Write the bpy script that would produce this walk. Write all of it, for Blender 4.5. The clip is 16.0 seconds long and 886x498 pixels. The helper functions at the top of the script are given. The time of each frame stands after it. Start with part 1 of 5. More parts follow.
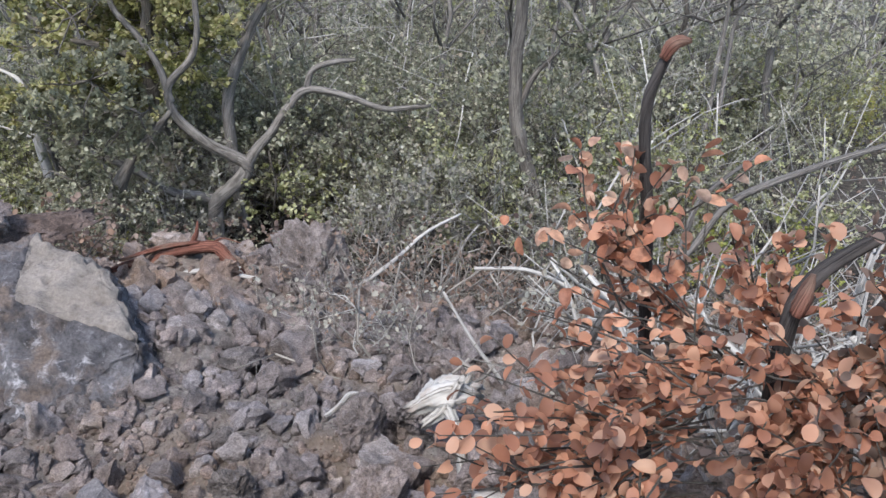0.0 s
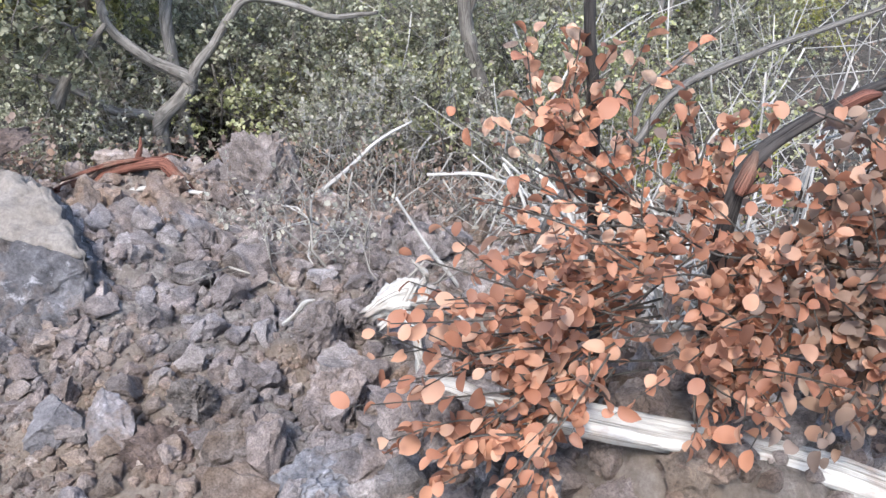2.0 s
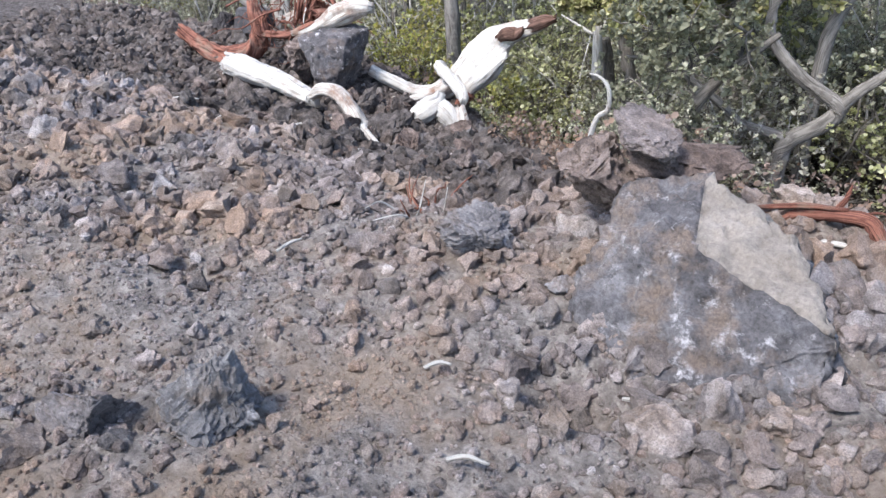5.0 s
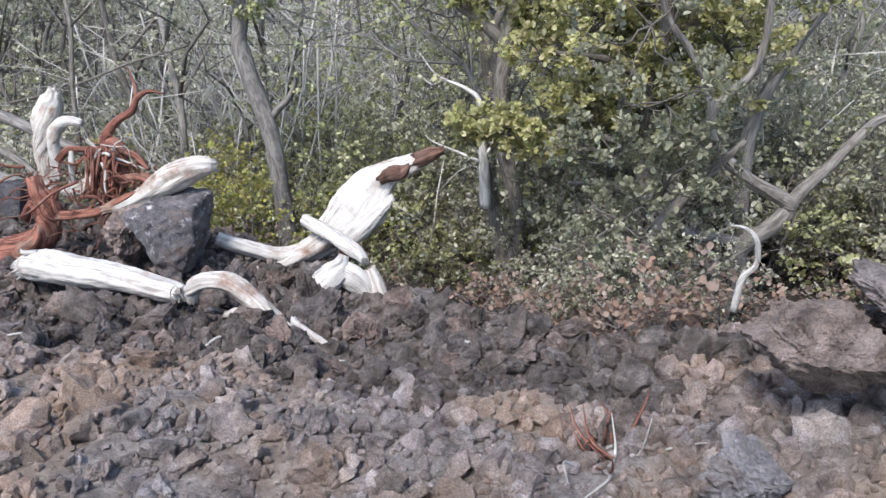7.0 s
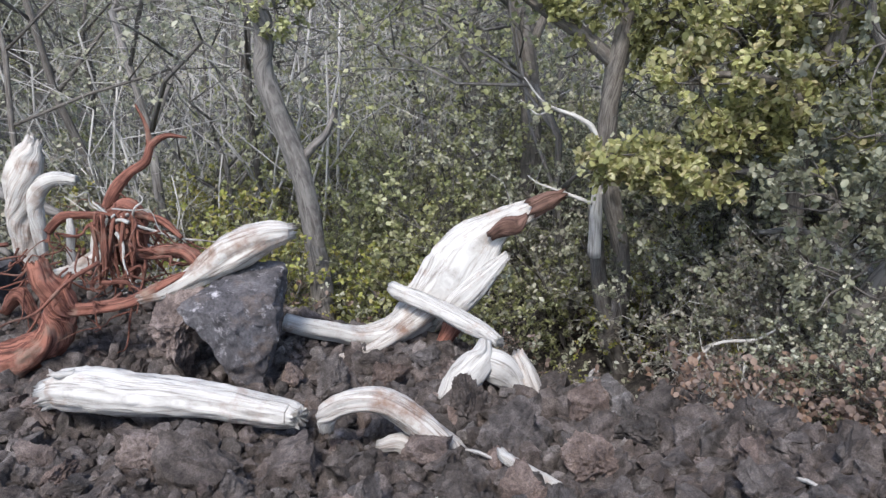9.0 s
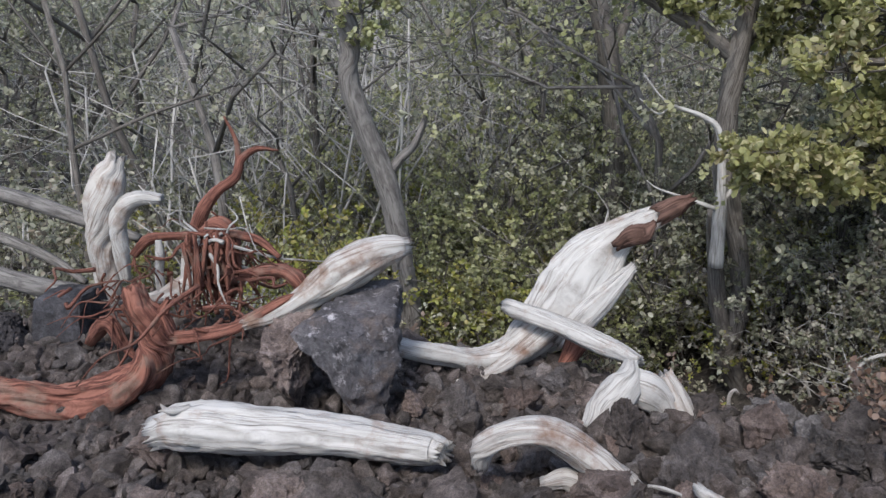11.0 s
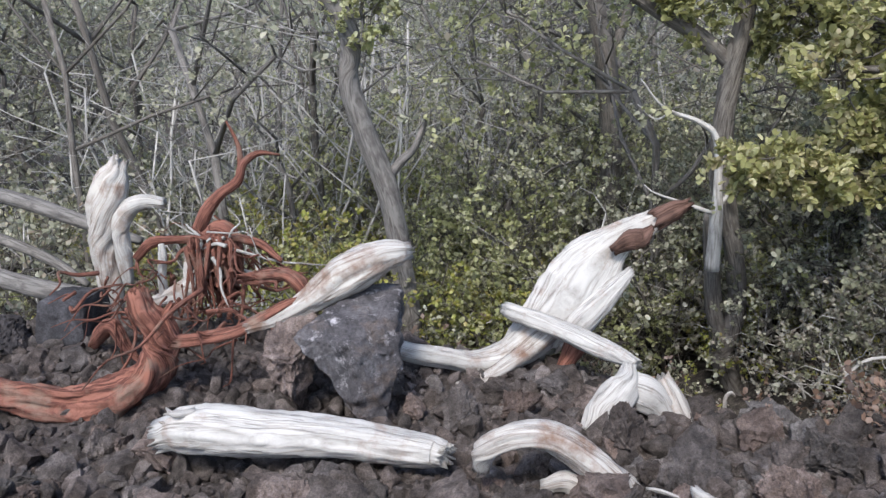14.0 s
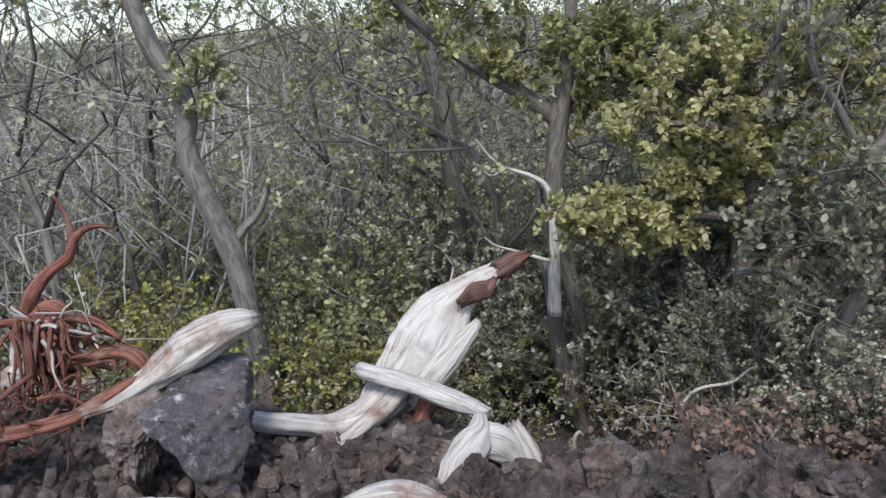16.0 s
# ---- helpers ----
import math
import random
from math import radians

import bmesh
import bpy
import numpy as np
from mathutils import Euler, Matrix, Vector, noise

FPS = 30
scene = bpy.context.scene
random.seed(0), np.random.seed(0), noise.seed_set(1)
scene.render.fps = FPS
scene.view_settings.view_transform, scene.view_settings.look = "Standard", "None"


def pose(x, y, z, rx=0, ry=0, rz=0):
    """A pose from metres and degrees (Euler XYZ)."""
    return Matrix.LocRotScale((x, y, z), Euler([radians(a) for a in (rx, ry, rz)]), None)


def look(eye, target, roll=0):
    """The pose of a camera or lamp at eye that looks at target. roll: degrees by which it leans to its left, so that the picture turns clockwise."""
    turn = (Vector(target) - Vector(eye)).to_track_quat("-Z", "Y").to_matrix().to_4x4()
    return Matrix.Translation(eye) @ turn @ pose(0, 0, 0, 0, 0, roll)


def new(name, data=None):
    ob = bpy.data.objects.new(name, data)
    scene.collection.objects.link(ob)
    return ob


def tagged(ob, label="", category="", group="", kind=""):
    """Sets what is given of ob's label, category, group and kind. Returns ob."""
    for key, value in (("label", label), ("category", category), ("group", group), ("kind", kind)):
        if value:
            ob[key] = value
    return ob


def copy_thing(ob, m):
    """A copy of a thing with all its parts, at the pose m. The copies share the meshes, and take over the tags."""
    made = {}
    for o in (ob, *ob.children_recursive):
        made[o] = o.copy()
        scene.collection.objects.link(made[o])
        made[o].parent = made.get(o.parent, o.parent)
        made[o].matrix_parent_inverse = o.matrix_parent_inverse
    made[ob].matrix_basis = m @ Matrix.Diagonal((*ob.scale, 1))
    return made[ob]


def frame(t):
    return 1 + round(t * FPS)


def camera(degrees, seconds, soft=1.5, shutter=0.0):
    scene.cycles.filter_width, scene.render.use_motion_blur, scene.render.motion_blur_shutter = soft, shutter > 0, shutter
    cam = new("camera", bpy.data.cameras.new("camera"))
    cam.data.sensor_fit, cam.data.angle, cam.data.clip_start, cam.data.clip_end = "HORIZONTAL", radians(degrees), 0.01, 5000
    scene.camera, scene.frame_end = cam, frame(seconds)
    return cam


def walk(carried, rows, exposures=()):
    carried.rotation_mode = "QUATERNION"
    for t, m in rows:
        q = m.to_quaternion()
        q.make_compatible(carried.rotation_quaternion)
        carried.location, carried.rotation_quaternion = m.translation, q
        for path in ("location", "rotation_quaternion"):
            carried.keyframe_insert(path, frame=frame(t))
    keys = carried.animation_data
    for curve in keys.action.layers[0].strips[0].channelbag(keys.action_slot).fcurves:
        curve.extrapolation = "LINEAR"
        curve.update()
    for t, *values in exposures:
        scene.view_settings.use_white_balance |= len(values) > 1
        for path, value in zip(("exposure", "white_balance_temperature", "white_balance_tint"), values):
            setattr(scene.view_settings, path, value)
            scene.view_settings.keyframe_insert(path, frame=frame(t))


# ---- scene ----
cam = camera(58.5, 16.0, soft=1.4)
PATH = [
    (0, (0.000, 0.000, 1.675), (-0.001, 1.880, 0.994), -0.1),
    (0.5, (0.075, -0.048, 1.650), (0.075, 1.797, 0.878), -0.2),
    (1, (0.131, -0.096, 1.627), (0.223, 1.727, 0.809), -0.6),
    (1.5, (0.093, -0.074, 1.624), (0.202, 1.738, 0.784), -0.7),
    (2, (0.018, -0.008, 1.622), (0.120, 1.788, 0.748), -0.9),
    (2.5, (-0.070, 0.027, 1.632), (-0.112, 1.822, 0.751), -0.4),
    (3, (-0.129, 0.060, 1.636), (-0.359, 1.840, 0.753), 0.2),
    (3.5, (-0.202, 0.081, 1.654), (-0.611, 1.828, 0.770), 0.9),
    (4, (-0.384, 0.108, 1.661), (-1.063, 1.760, 0.761), 2.2),
    (4.5, (-0.795, 0.199, 1.625), (-1.677, 1.742, 0.708), 3.0),
    (5, (-1.285, 0.275, 1.658), (-2.173, 1.816, 0.742), 2.8),
    (5.2, (-1.487, 0.387, 1.647), (-2.389, 1.936, 0.760), 2.4),
    (7.3, (-3.777, 0.957, 1.600), (-3.875, 2.847, 0.951), -0.0),
    (7.5, (-4.004, 1.019, 1.655), (-4.050, 2.906, 0.992), -0.1),
    (8, (-4.403, 1.500, 1.608), (-4.429, 3.385, 0.941), -0.8),
    (8.5, (-4.795, 1.809, 1.615), (-4.728, 3.699, 0.965), -0.9),
    (9, (-5.213, 2.109, 1.613), (-5.120, 4.001, 0.970), -0.6),
    (9.2, (-5.315, 2.274, 1.592), (-5.227, 4.172, 0.966), -1.1),
    (11.3, (-5.865, 2.521, 1.445), (-5.806, 4.432, 0.858), -2.5),
    (11.5, (-5.880, 2.492, 1.449), (-5.823, 4.395, 0.836), -2.5),
    (12, (-5.891, 2.509, 1.442), (-5.840, 4.394, 0.778), -2.5),
    (12.5, (-5.892, 2.503, 1.446), (-5.838, 4.387, 0.774), -2.5),
    (13, (-5.883, 2.492, 1.457), (-5.827, 4.374, 0.783), -2.4),
    (13.5, (-5.869, 2.484, 1.478), (-5.806, 4.376, 0.831), -2.3),
    (14, (-5.860, 2.480, 1.501), (-5.789, 4.389, 0.908), -2.3),
    (14.5, (-5.835, 2.445, 1.533), (-5.750, 4.364, 0.976), -2.3),
    (15, (-5.806, 2.451, 1.542), (-5.647, 4.381, 1.042), -2.3),
    (15.5, (-5.778, 2.447, 1.547), (-5.492, 4.369, 1.073), -2.7),
    (16, (-5.785, 2.430, 1.552), (-5.356, 4.323, 1.072), -3.0),
]
EXPOSURES = [(0.0, 0.8), (0.5, 1.12), (1.5, 1.32), (2.5, 1.4), (4.0, 1.3), (5.2, 1.3), (7.5, 1.02), (8.0, 0.98), (9.0, 0.85), (9.3, 0.75), (11.2, 0.4), (11.5, 0.5), (12.0, 0.9), (12.5, 0.95), (13.5, 0.8), (14.5, 0.42), (15.0, -0.22), (15.3, -0.26), (15.6, -0.12), (16.0, 0.5)]
walk(cam, [(t, look(eye, target, roll)) for t, eye, target, roll in PATH], EXPOSURES)

# ---- sky and sun: bright overcast ----
world = bpy.data.worlds.new("overcast_sky")
scene.world = world
world.use_nodes = True
wn, wl = world.node_tree.nodes, world.node_tree.links
sky = wn.new("ShaderNodeTexSky")
sky.sky_type = "NISHITA"
sky.sun_disc = False
sky.sun_elevation, sky.sun_rotation = radians(53), radians(200)
sky.dust_density, sky.air_density = 1.5, 1.0
wl.new(sky.outputs[0], wn["Background"].inputs[0])
wn["Background"].inputs[1].default_value = 0.2
sun = new("sun", bpy.data.lights.new("sun", "SUN"))
sun.data.energy, sun.data.angle, sun.data.color = 2.6, radians(12), (1.0, 0.97, 0.93)
sun.matrix_world = look((-2, -5.6, 8), (0, 0, 0))

rng = np.random.default_rng(7)


# ---- vector noise on plain arrays ----
def value_noise(x, y, seed):
    xi, yi = np.floor(x).astype(np.int64), np.floor(y).astype(np.int64)
    fx, fy = x - xi, y - yi
    fx, fy = fx * fx * (3 - 2 * fx), fy * fy * (3 - 2 * fy)

    def cell(a, b):
        h = (a * 374761393 + b * 668265263 + seed * 974634749) & 0xFFFFFFFF
        h = ((h ^ (h >> 13)) * 1274126177) & 0xFFFFFFFF
        return ((h ^ (h >> 16)) & 0xFFFF) / 65535.0

    top = cell(xi, yi) * (1 - fx) + cell(xi + 1, yi) * fx
    low = cell(xi, yi + 1) * (1 - fx) + cell(xi + 1, yi + 1) * fx
    return (top * (1 - fy) + low * fy) * 2 - 1


def fbm(x, y, size, octaves, seed):
    out, gain = 0.0, 1.0
    for n in range(octaves):
        out = out + gain * value_noise(x / size, y / size, seed + n)
        size, gain = size / 2.1, gain * 0.5
    return out


def smooth(a, b, v):
    s = np.clip((v - a) / (b - a), 0, 1)
    return s * s * (3 - 2 * s)


def crest(x):
    return np.interp(x, (-9, -6, -5, -4.3, -3.7, -3.2, -2.4, -1.3, 0, 2), (7.6, 7.1, 6.6, 5.8, 5.0, 4.35, 4.25, 4.4, 3.4, 2.4))


def mound(x, y, cx, cy, sx, sy, height):
    return height * np.exp(-((x - cx) / sx) ** 2 - ((y - cy) / sy) ** 2)


def land(x, y):
    """Height of the ground without its fine relief."""
    x, y = np.asarray(x, float), np.asarray(y, float)
    d = y - crest(x)
    z = -0.04 - 0.6 * smooth(-2.4, -4.6, x) * smooth(3.2, 6.0, y)
    z = z - (0.75 + 0.25 * smooth(-1.5, -3.2, x)) * smooth(0.0, 2.1, d)
    z = z + mound(x, y, -1.75, 3.4, 0.7, 0.5, 0.16) + mound(x, y, -1.5, 4.2, 0.4, 0.3, 0.12)
    z = z + mound(x, y, -0.85, 3.3, 0.45, 0.4, 0.06) + mound(x, y, -2.9, 3.3, 0.6, 0.4, 0.10)
    z = z + mound(x, y, -1.97, 2.5, 0.2, 0.17, -0.26) + mound(x, y, -1.45, 2.35, 0.6, 0.3, 0.05)
    z = z + mound(x, y, -7.8, 7.3, 1.2, 0.7, 0.2)
    z = z + mound(x, y, 0.6, 1.28, 0.6, 0.55, 0.62)
    z = z + 0.042 * np.clip(y - 13, 0, 400) + 0.25 * smooth(10, 16, y) * fbm(x, y, 9.0, 2, 3)
    return z


def ground_z(x, y):
    near = 1 - smooth(7.0, 12.0, y)
    return land(x, y) + near * (0.05 * fbm(x, y, 0.7, 3, 11) + 0.022 * fbm(x, y, 0.09, 3, 21)) + (1 - near) * 0.08 * fbm(x, y, 1.2, 2, 5)


# ---- node materials ----
def nodes_of(name):
    m = bpy.data.materials.new(name)
    m.use_nodes = True
    return m, m.node_tree.nodes, m.node_tree.links, m.node_tree.nodes["Principled BSDF"]


def ramp(nodes, stops):
    r = nodes.new("ShaderNodeValToRGB")
    while len(r.color_ramp.elements) < len(stops):
        r.color_ramp.elements.new(0.5)
    for e, (p, c) in zip(r.color_ramp.elements, stops):
        e.position, e.color = p, (*c, 1)
    return r


def noise_node(nodes, links, coords, scale, detail=6.0, rough=0.6):
    n = nodes.new("ShaderNodeTexNoise")
    n.inputs["Scale"].default_value, n.inputs["Detail"].default_value, n.inputs["Roughness"].default_value = scale, detail, rough
    links.new(coords, n.inputs["Vector"])
    return n


def mix_rgb(nodes, links, fac, a, b, mode="MIX"):
    m = nodes.new("ShaderNodeMix")
    m.data_type, m.blend_type = "RGBA", mode
    for value, socket in ((fac, m.inputs[0]), (a, m.inputs[6]), (b, m.inputs[7])):
        if isinstance(value, bpy.types.NodeSocket):
            links.new(value, socket)
        elif isinstance(value, tuple):
            socket.default_value = (*value, 1)
        else:
            socket.default_value = value
    return m.outputs[2]


def bump(nodes, links, bsdf, height, strength, distance):
    b = nodes.new("ShaderNodeBump")
    b.inputs["Strength"].default_value, b.inputs["Distance"].default_value = strength, distance
    links.new(height, b.inputs["Height"])
    links.new(b.outputs[0], bsdf.inputs["Normal"])


def rock_material(name, dark, mid, light, scale=9.0, pale=(0.36, 0.36, 0.37), pale_at=0.62, rough=0.92, per="island", speck=1.0, earth=0.0, dust=0.0):
    m, nodes, links, bsdf = nodes_of(name)
    geo = nodes.new("ShaderNodeNewGeometry")
    tex = nodes.new("ShaderNodeTexCoord")
    where = geo.outputs["Position"]
    big = noise_node(nodes, links, where, scale, 8, 0.65)
    fine = noise_node(nodes, links, where, scale * 12, 8, 0.75)
    r = ramp(nodes, ((0.32, dark), (0.5, mid), (0.68, light)))
    links.new(big.outputs[0], r.inputs[0])
    spots = ramp(nodes, ((pale_at, (0, 0, 0)), (pale_at + 0.13, (1, 1, 1))))
    links.new(noise_node(nodes, links, where, scale * 2.3, 7, 0.7).outputs[0], spots.inputs[0])
    col = mix_rgb(nodes, links, spots.outputs[0], r.outputs[0], pale)
    if earth:
        patch = ramp(nodes, ((0.5, (0, 0, 0)), (0.62, (earth * 1.6,) * 3)))
        links.new(noise_node(nodes, links, where, 3.3, 8, 0.7).outputs[0], patch.inputs[0])
        col = mix_rgb(nodes, links, patch.outputs[0], col, (0.15, 0.125, 0.11))
    if dust:
        brown = ramp(nodes, ((0.44, (0, 0, 0)), (0.6, (dust,) * 3)))
        links.new(noise_node(nodes, links, where, 1.6, 5, 0.6).outputs[0], brown.inputs[0])
        col = mix_rgb(nodes, links, brown.outputs[0], col, mix_rgb(nodes, links, big.outputs[0], (0.13, 0.095, 0.07), (0.46, 0.345, 0.25)))
    grain = ramp(nodes, [(p, tuple(1 + (v - 1) * speck for _ in range(3))) for p, v in ((0.33, 0.45), (0.5, 0.97), (0.66, 1.4))])
    links.new(fine.outputs[0], grain.inputs[0])
    col = mix_rgb(nodes, links, 1.0, col, grain.outputs[0], "MULTIPLY")
    if per == "island":
        pick = geo.outputs["Random Per Island"]
    else:
        pick = nodes.new("ShaderNodeObjectInfo").outputs["Random"]
    tone = ramp(nodes, ((0.0, (0.74, 0.71, 0.69)), (0.3, (0.92, 0.82, 0.78)), (0.55, (1.0, 0.97, 0.98)), (0.8, (1.1, 0.97, 0.92)), (1.0, (1.38, 1.36, 1.37))))
    links.new(pick, tone.inputs[0])
    col = mix_rgb(nodes, links, 1.0, col, tone.outputs[0], "MULTIPLY")
    links.new(col, bsdf.inputs["Base Color"])
    bsdf.inputs["Roughness"].default_value = rough
    bsdf.inputs["Specular IOR Level"].default_value = 0.25
    bump(nodes, links, bsdf, mix_rgb(nodes, links, 0.55, big.outputs[0], fine.outputs[0]), 1.0, 0.03)
    return m


def wood_material(name, dark, mid, light, stain=None, stain_at=0.6, along=2.5, around=26.0, rough=0.85, depth=0.006):
    """Grain follows the length of the tube by its uv: u round, v along in metres."""
    m, nodes, links, bsdf = nodes_of(name)
    uv = nodes.new("ShaderNodeUVMap")
    uv.uv_map = "grain"
    mp = nodes.new("ShaderNodeMapping")
    mp.inputs["Scale"].default_value = (around, along, 1)
    links.new(uv.outputs[0], mp.inputs[0])
    g = noise_node(nodes, links, mp.outputs[0], 1.0, 7, 0.65)
    g.inputs["Distortion"].default_value = 0.6
    r = ramp(nodes, ((0.33, dark), (0.45, mid), (0.57, light)))
    links.new(g.outputs[0], r.inputs[0])
    fissure = noise_node(nodes, links, mp.outputs[0], 0.45, 5, 0.55)
    fissure.inputs["Distortion"].default_value = 0.9
    line = ramp(nodes, ((0.36, (0.3, 0.27, 0.25)), (0.385, (0.55, 0.52, 0.5)), (0.41, (1, 1, 1)), (1.0, (1, 1, 1))))
    links.new(fissure.outputs[0], line.inputs[0])
    geo = nodes.new("ShaderNodeNewGeometry")
    soft = noise_node(nodes, links, geo.outputs["Position"], 7.0, 5, 0.6)
    col = mix_rgb(nodes, links, 0.3, r.outputs[0], mix_rgb(nodes, links, soft.outputs[0], dark, light))
    if stain:
        s = ramp(nodes, ((stain_at - 0.05, (0, 0, 0)), (stain_at + 0.13, (1, 1, 1))))
        links.new(noise_node(nodes, links, geo.outputs["Position"], 5.0, 6, 0.65).outputs[0], s.inputs[0])
        col = mix_rgb(nodes, links, s.outputs[0], col, stain)
    col = mix_rgb(nodes, links, 0.42, col, line.outputs[0], "MULTIPLY")
    links.new(col, bsdf.inputs["Base Color"])
    bsdf.inputs["Roughness"].default_value = rough
    bsdf.inputs["Specular IOR Level"].default_value = 0.2
    bump(nodes, links, bsdf, mix_rgb(nodes, links, 0.4, g.outputs[0], line.outputs[0]), 1.0, depth)
    return m


def leaf_material(name, tones, rough=0.5, glow=0.45, per="island"):
    m, nodes, links, bsdf = nodes_of(name)
    geo = nodes.new("ShaderNodeNewGeometry")
    pick = geo.outputs["Random Per Island"] if per == "island" else nodes.new("ShaderNodeObjectInfo").outputs["Random"]
    r = ramp(nodes, [(n / (len(tones) - 1), c) for n, c in enumerate(tones)])
    if per == "island":
        both_picks = nodes.new("ShaderNodeMix")
        both_picks.inputs[0].default_value = 0.6
        links.new(nodes.new("ShaderNodeObjectInfo").outputs["Random"], both_picks.inputs[2])
        links.new(pick, both_picks.inputs[3])
        pick = both_picks.outputs[0]
    links.new(pick, r.inputs[0])
    mottle = noise_node(nodes, links, geo.outputs["Position"], 60.0 if per != "island" else 3.0, 4, 0.6)
    shade = ramp(nodes, ((0.3, (0.65, 0.62, 0.6)), (0.7, (1.3, 1.3, 1.25))))
    links.new(mottle.outputs[0], shade.inputs[0])
    col = mix_rgb(nodes, links, 1.0, r.outputs[0], shade.outputs[0], "MULTIPLY")
    links.new(col, bsdf.inputs["Base Color"])
    bsdf.inputs["Roughness"].default_value = rough
    thin = nodes.new("ShaderNodeBsdfTranslucent")
    links.new(col, thin.inputs[0])
    both = nodes.new("ShaderNodeMixShader")
    both.inputs[0].default_value = glow
    links.new(bsdf.outputs[0], both.inputs[1])
    links.new(thin.outputs[0], both.inputs[2])
    links.new(both.outputs[0], nodes["Material Output"].inputs[0])
    return m


def soil_material():
    m, nodes, links, bsdf = nodes_of("volcanic_soil")
    geo = nodes.new("ShaderNodeNewGeometry")
    where = geo.outputs["Position"]
    r = ramp(nodes, ((0.32, (0.075, 0.067, 0.064)), (0.5, (0.21, 0.188, 0.178)), (0.68, (0.4, 0.37, 0.35))))
    links.new(noise_node(nodes, links, where, 14.0, 9, 0.75).outputs[0], r.inputs[0])
    rust = ramp(nodes, ((0.44, (0, 0, 0)), (0.6, (0.6, 0.6, 0.6))))
    links.new(noise_node(nodes, links, where, 1.6, 5, 0.6).outputs[0], rust.inputs[0])
    crumb = noise_node(nodes, links, where, 70.0, 6, 0.75)
    warm = mix_rgb(nodes, links, crumb.outputs[0], (0.16, 0.112, 0.077), (0.42, 0.325, 0.245))
    col = mix_rgb(nodes, links, rust.outputs[0], r.outputs[0], warm)
    links.new(col, bsdf.inputs["Base Color"])
    bsdf.inputs["Roughness"].default_value = 0.95
    bsdf.inputs["Specular IOR Level"].default_value = 0.15
    bump(nodes, links, bsdf, crumb.outputs[0], 1.0, 0.03)
    return m


# Distance haze is put into this leaf colour: paler and greyer.
FAR_LEAF = leaf_material("haze_tinted_leaf", ((0.196, 0.207, 0.144), (0.276, 0.287, 0.207), (0.38, 0.38, 0.287), (0.517, 0.506, 0.414), (0.322, 0.31, 0.218)))
# Yellow-green crown leaf, sunlight put into its colour because the crown shades itself.
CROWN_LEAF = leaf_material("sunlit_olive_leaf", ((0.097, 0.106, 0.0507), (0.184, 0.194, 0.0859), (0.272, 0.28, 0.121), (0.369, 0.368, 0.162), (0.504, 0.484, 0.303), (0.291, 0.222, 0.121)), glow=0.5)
SOIL = soil_material()
DARK_SOIL = rock_material("dark_lava_grit", (0.03, 0.026, 0.025), (0.08, 0.07, 0.066), (0.16, 0.145, 0.14), 20.0, pale=(0.22, 0.2, 0.19))
DARK_STONE = rock_material("dark_rubble", (0.035, 0.031, 0.03), (0.1, 0.09, 0.085), (0.21, 0.193, 0.187), 11.0, pale=(0.33, 0.32, 0.31), pale_at=0.66)
# Leaf litter beyond the crest, its colour darkened for shade under the scrub.
SHADED_LITTER = rock_material("shaded_leaf_litter", (0.024, 0.021, 0.019), (0.06, 0.054, 0.047), (0.13, 0.12, 0.1), 16.0, pale=(0.26, 0.24, 0.2), pale_at=0.6)
STONE = rock_material("rubble_stone", (0.085, 0.078, 0.078), (0.2, 0.185, 0.185), (0.34, 0.325, 0.325), 11.0, pale=(0.42, 0.42, 0.43), pale_at=0.66, dust=0.6)
STONE_OB = rock_material("loose_stone", (0.085, 0.08, 0.082), (0.2, 0.19, 0.195), (0.34, 0.325, 0.33), 11.0, pale=(0.42, 0.42, 0.43), pale_at=0.64, per="object", dust=0.25)
BROWN_ROCK = rock_material("brown_lava", (0.055, 0.045, 0.042), (0.14, 0.115, 0.105), (0.24, 0.205, 0.19), 9.0, pale=(0.26, 0.22, 0.19), pale_at=0.66, per="object")
BLUE_ROCK = rock_material("blue_grey_basalt", (0.1, 0.103, 0.114), (0.2, 0.207, 0.227), (0.32, 0.33, 0.35), 6.0, pale=(0.46, 0.47, 0.5), pale_at=0.58, per="object", speck=0.85, earth=0.5)
BOULDER = rock_material("scarred_basalt", (0.045, 0.045, 0.05), (0.1, 0.101, 0.111), (0.18, 0.184, 0.2), 5.0, pale=(0.44, 0.45, 0.48), pale_at=0.56, per="object", speck=0.9, earth=0.62)
TAN_ROCK = rock_material("tan_weathered_face", (0.187, 0.17, 0.152), (0.246, 0.23, 0.209), (0.306, 0.285, 0.261), 5.0, pale=(0.34, 0.319, 0.296), per="object", speck=0.55)
DARK_ROCK = rock_material("dark_basalt", (0.025, 0.025, 0.028), (0.055, 0.055, 0.06), (0.11, 0.11, 0.12), 8.0, pale=(0.16, 0.16, 0.17), pale_at=0.68, per="object")
DARK_LAVA = rock_material("dark_lava", (0.035, 0.032, 0.031), (0.09, 0.083, 0.08), (0.18, 0.168, 0.163), 9.0, pale=(0.3, 0.29, 0.29), pale_at=0.65, per="object")
PALE_WOOD = wood_material("bleached_wood", (0.21, 0.19, 0.175), (0.38, 0.365, 0.345), (0.51, 0.495, 0.475), stain=(0.25, 0.185, 0.15), stain_at=0.59, along=5.0, around=34.0, depth=0.01)
RUSTY_WOOD = wood_material("peeling_wood", (0.14, 0.09, 0.07), (0.36, 0.335, 0.31), (0.5, 0.485, 0.46), stain=(0.19, 0.12, 0.09), stain_at=0.55, along=5.0, around=34.0, depth=0.01)
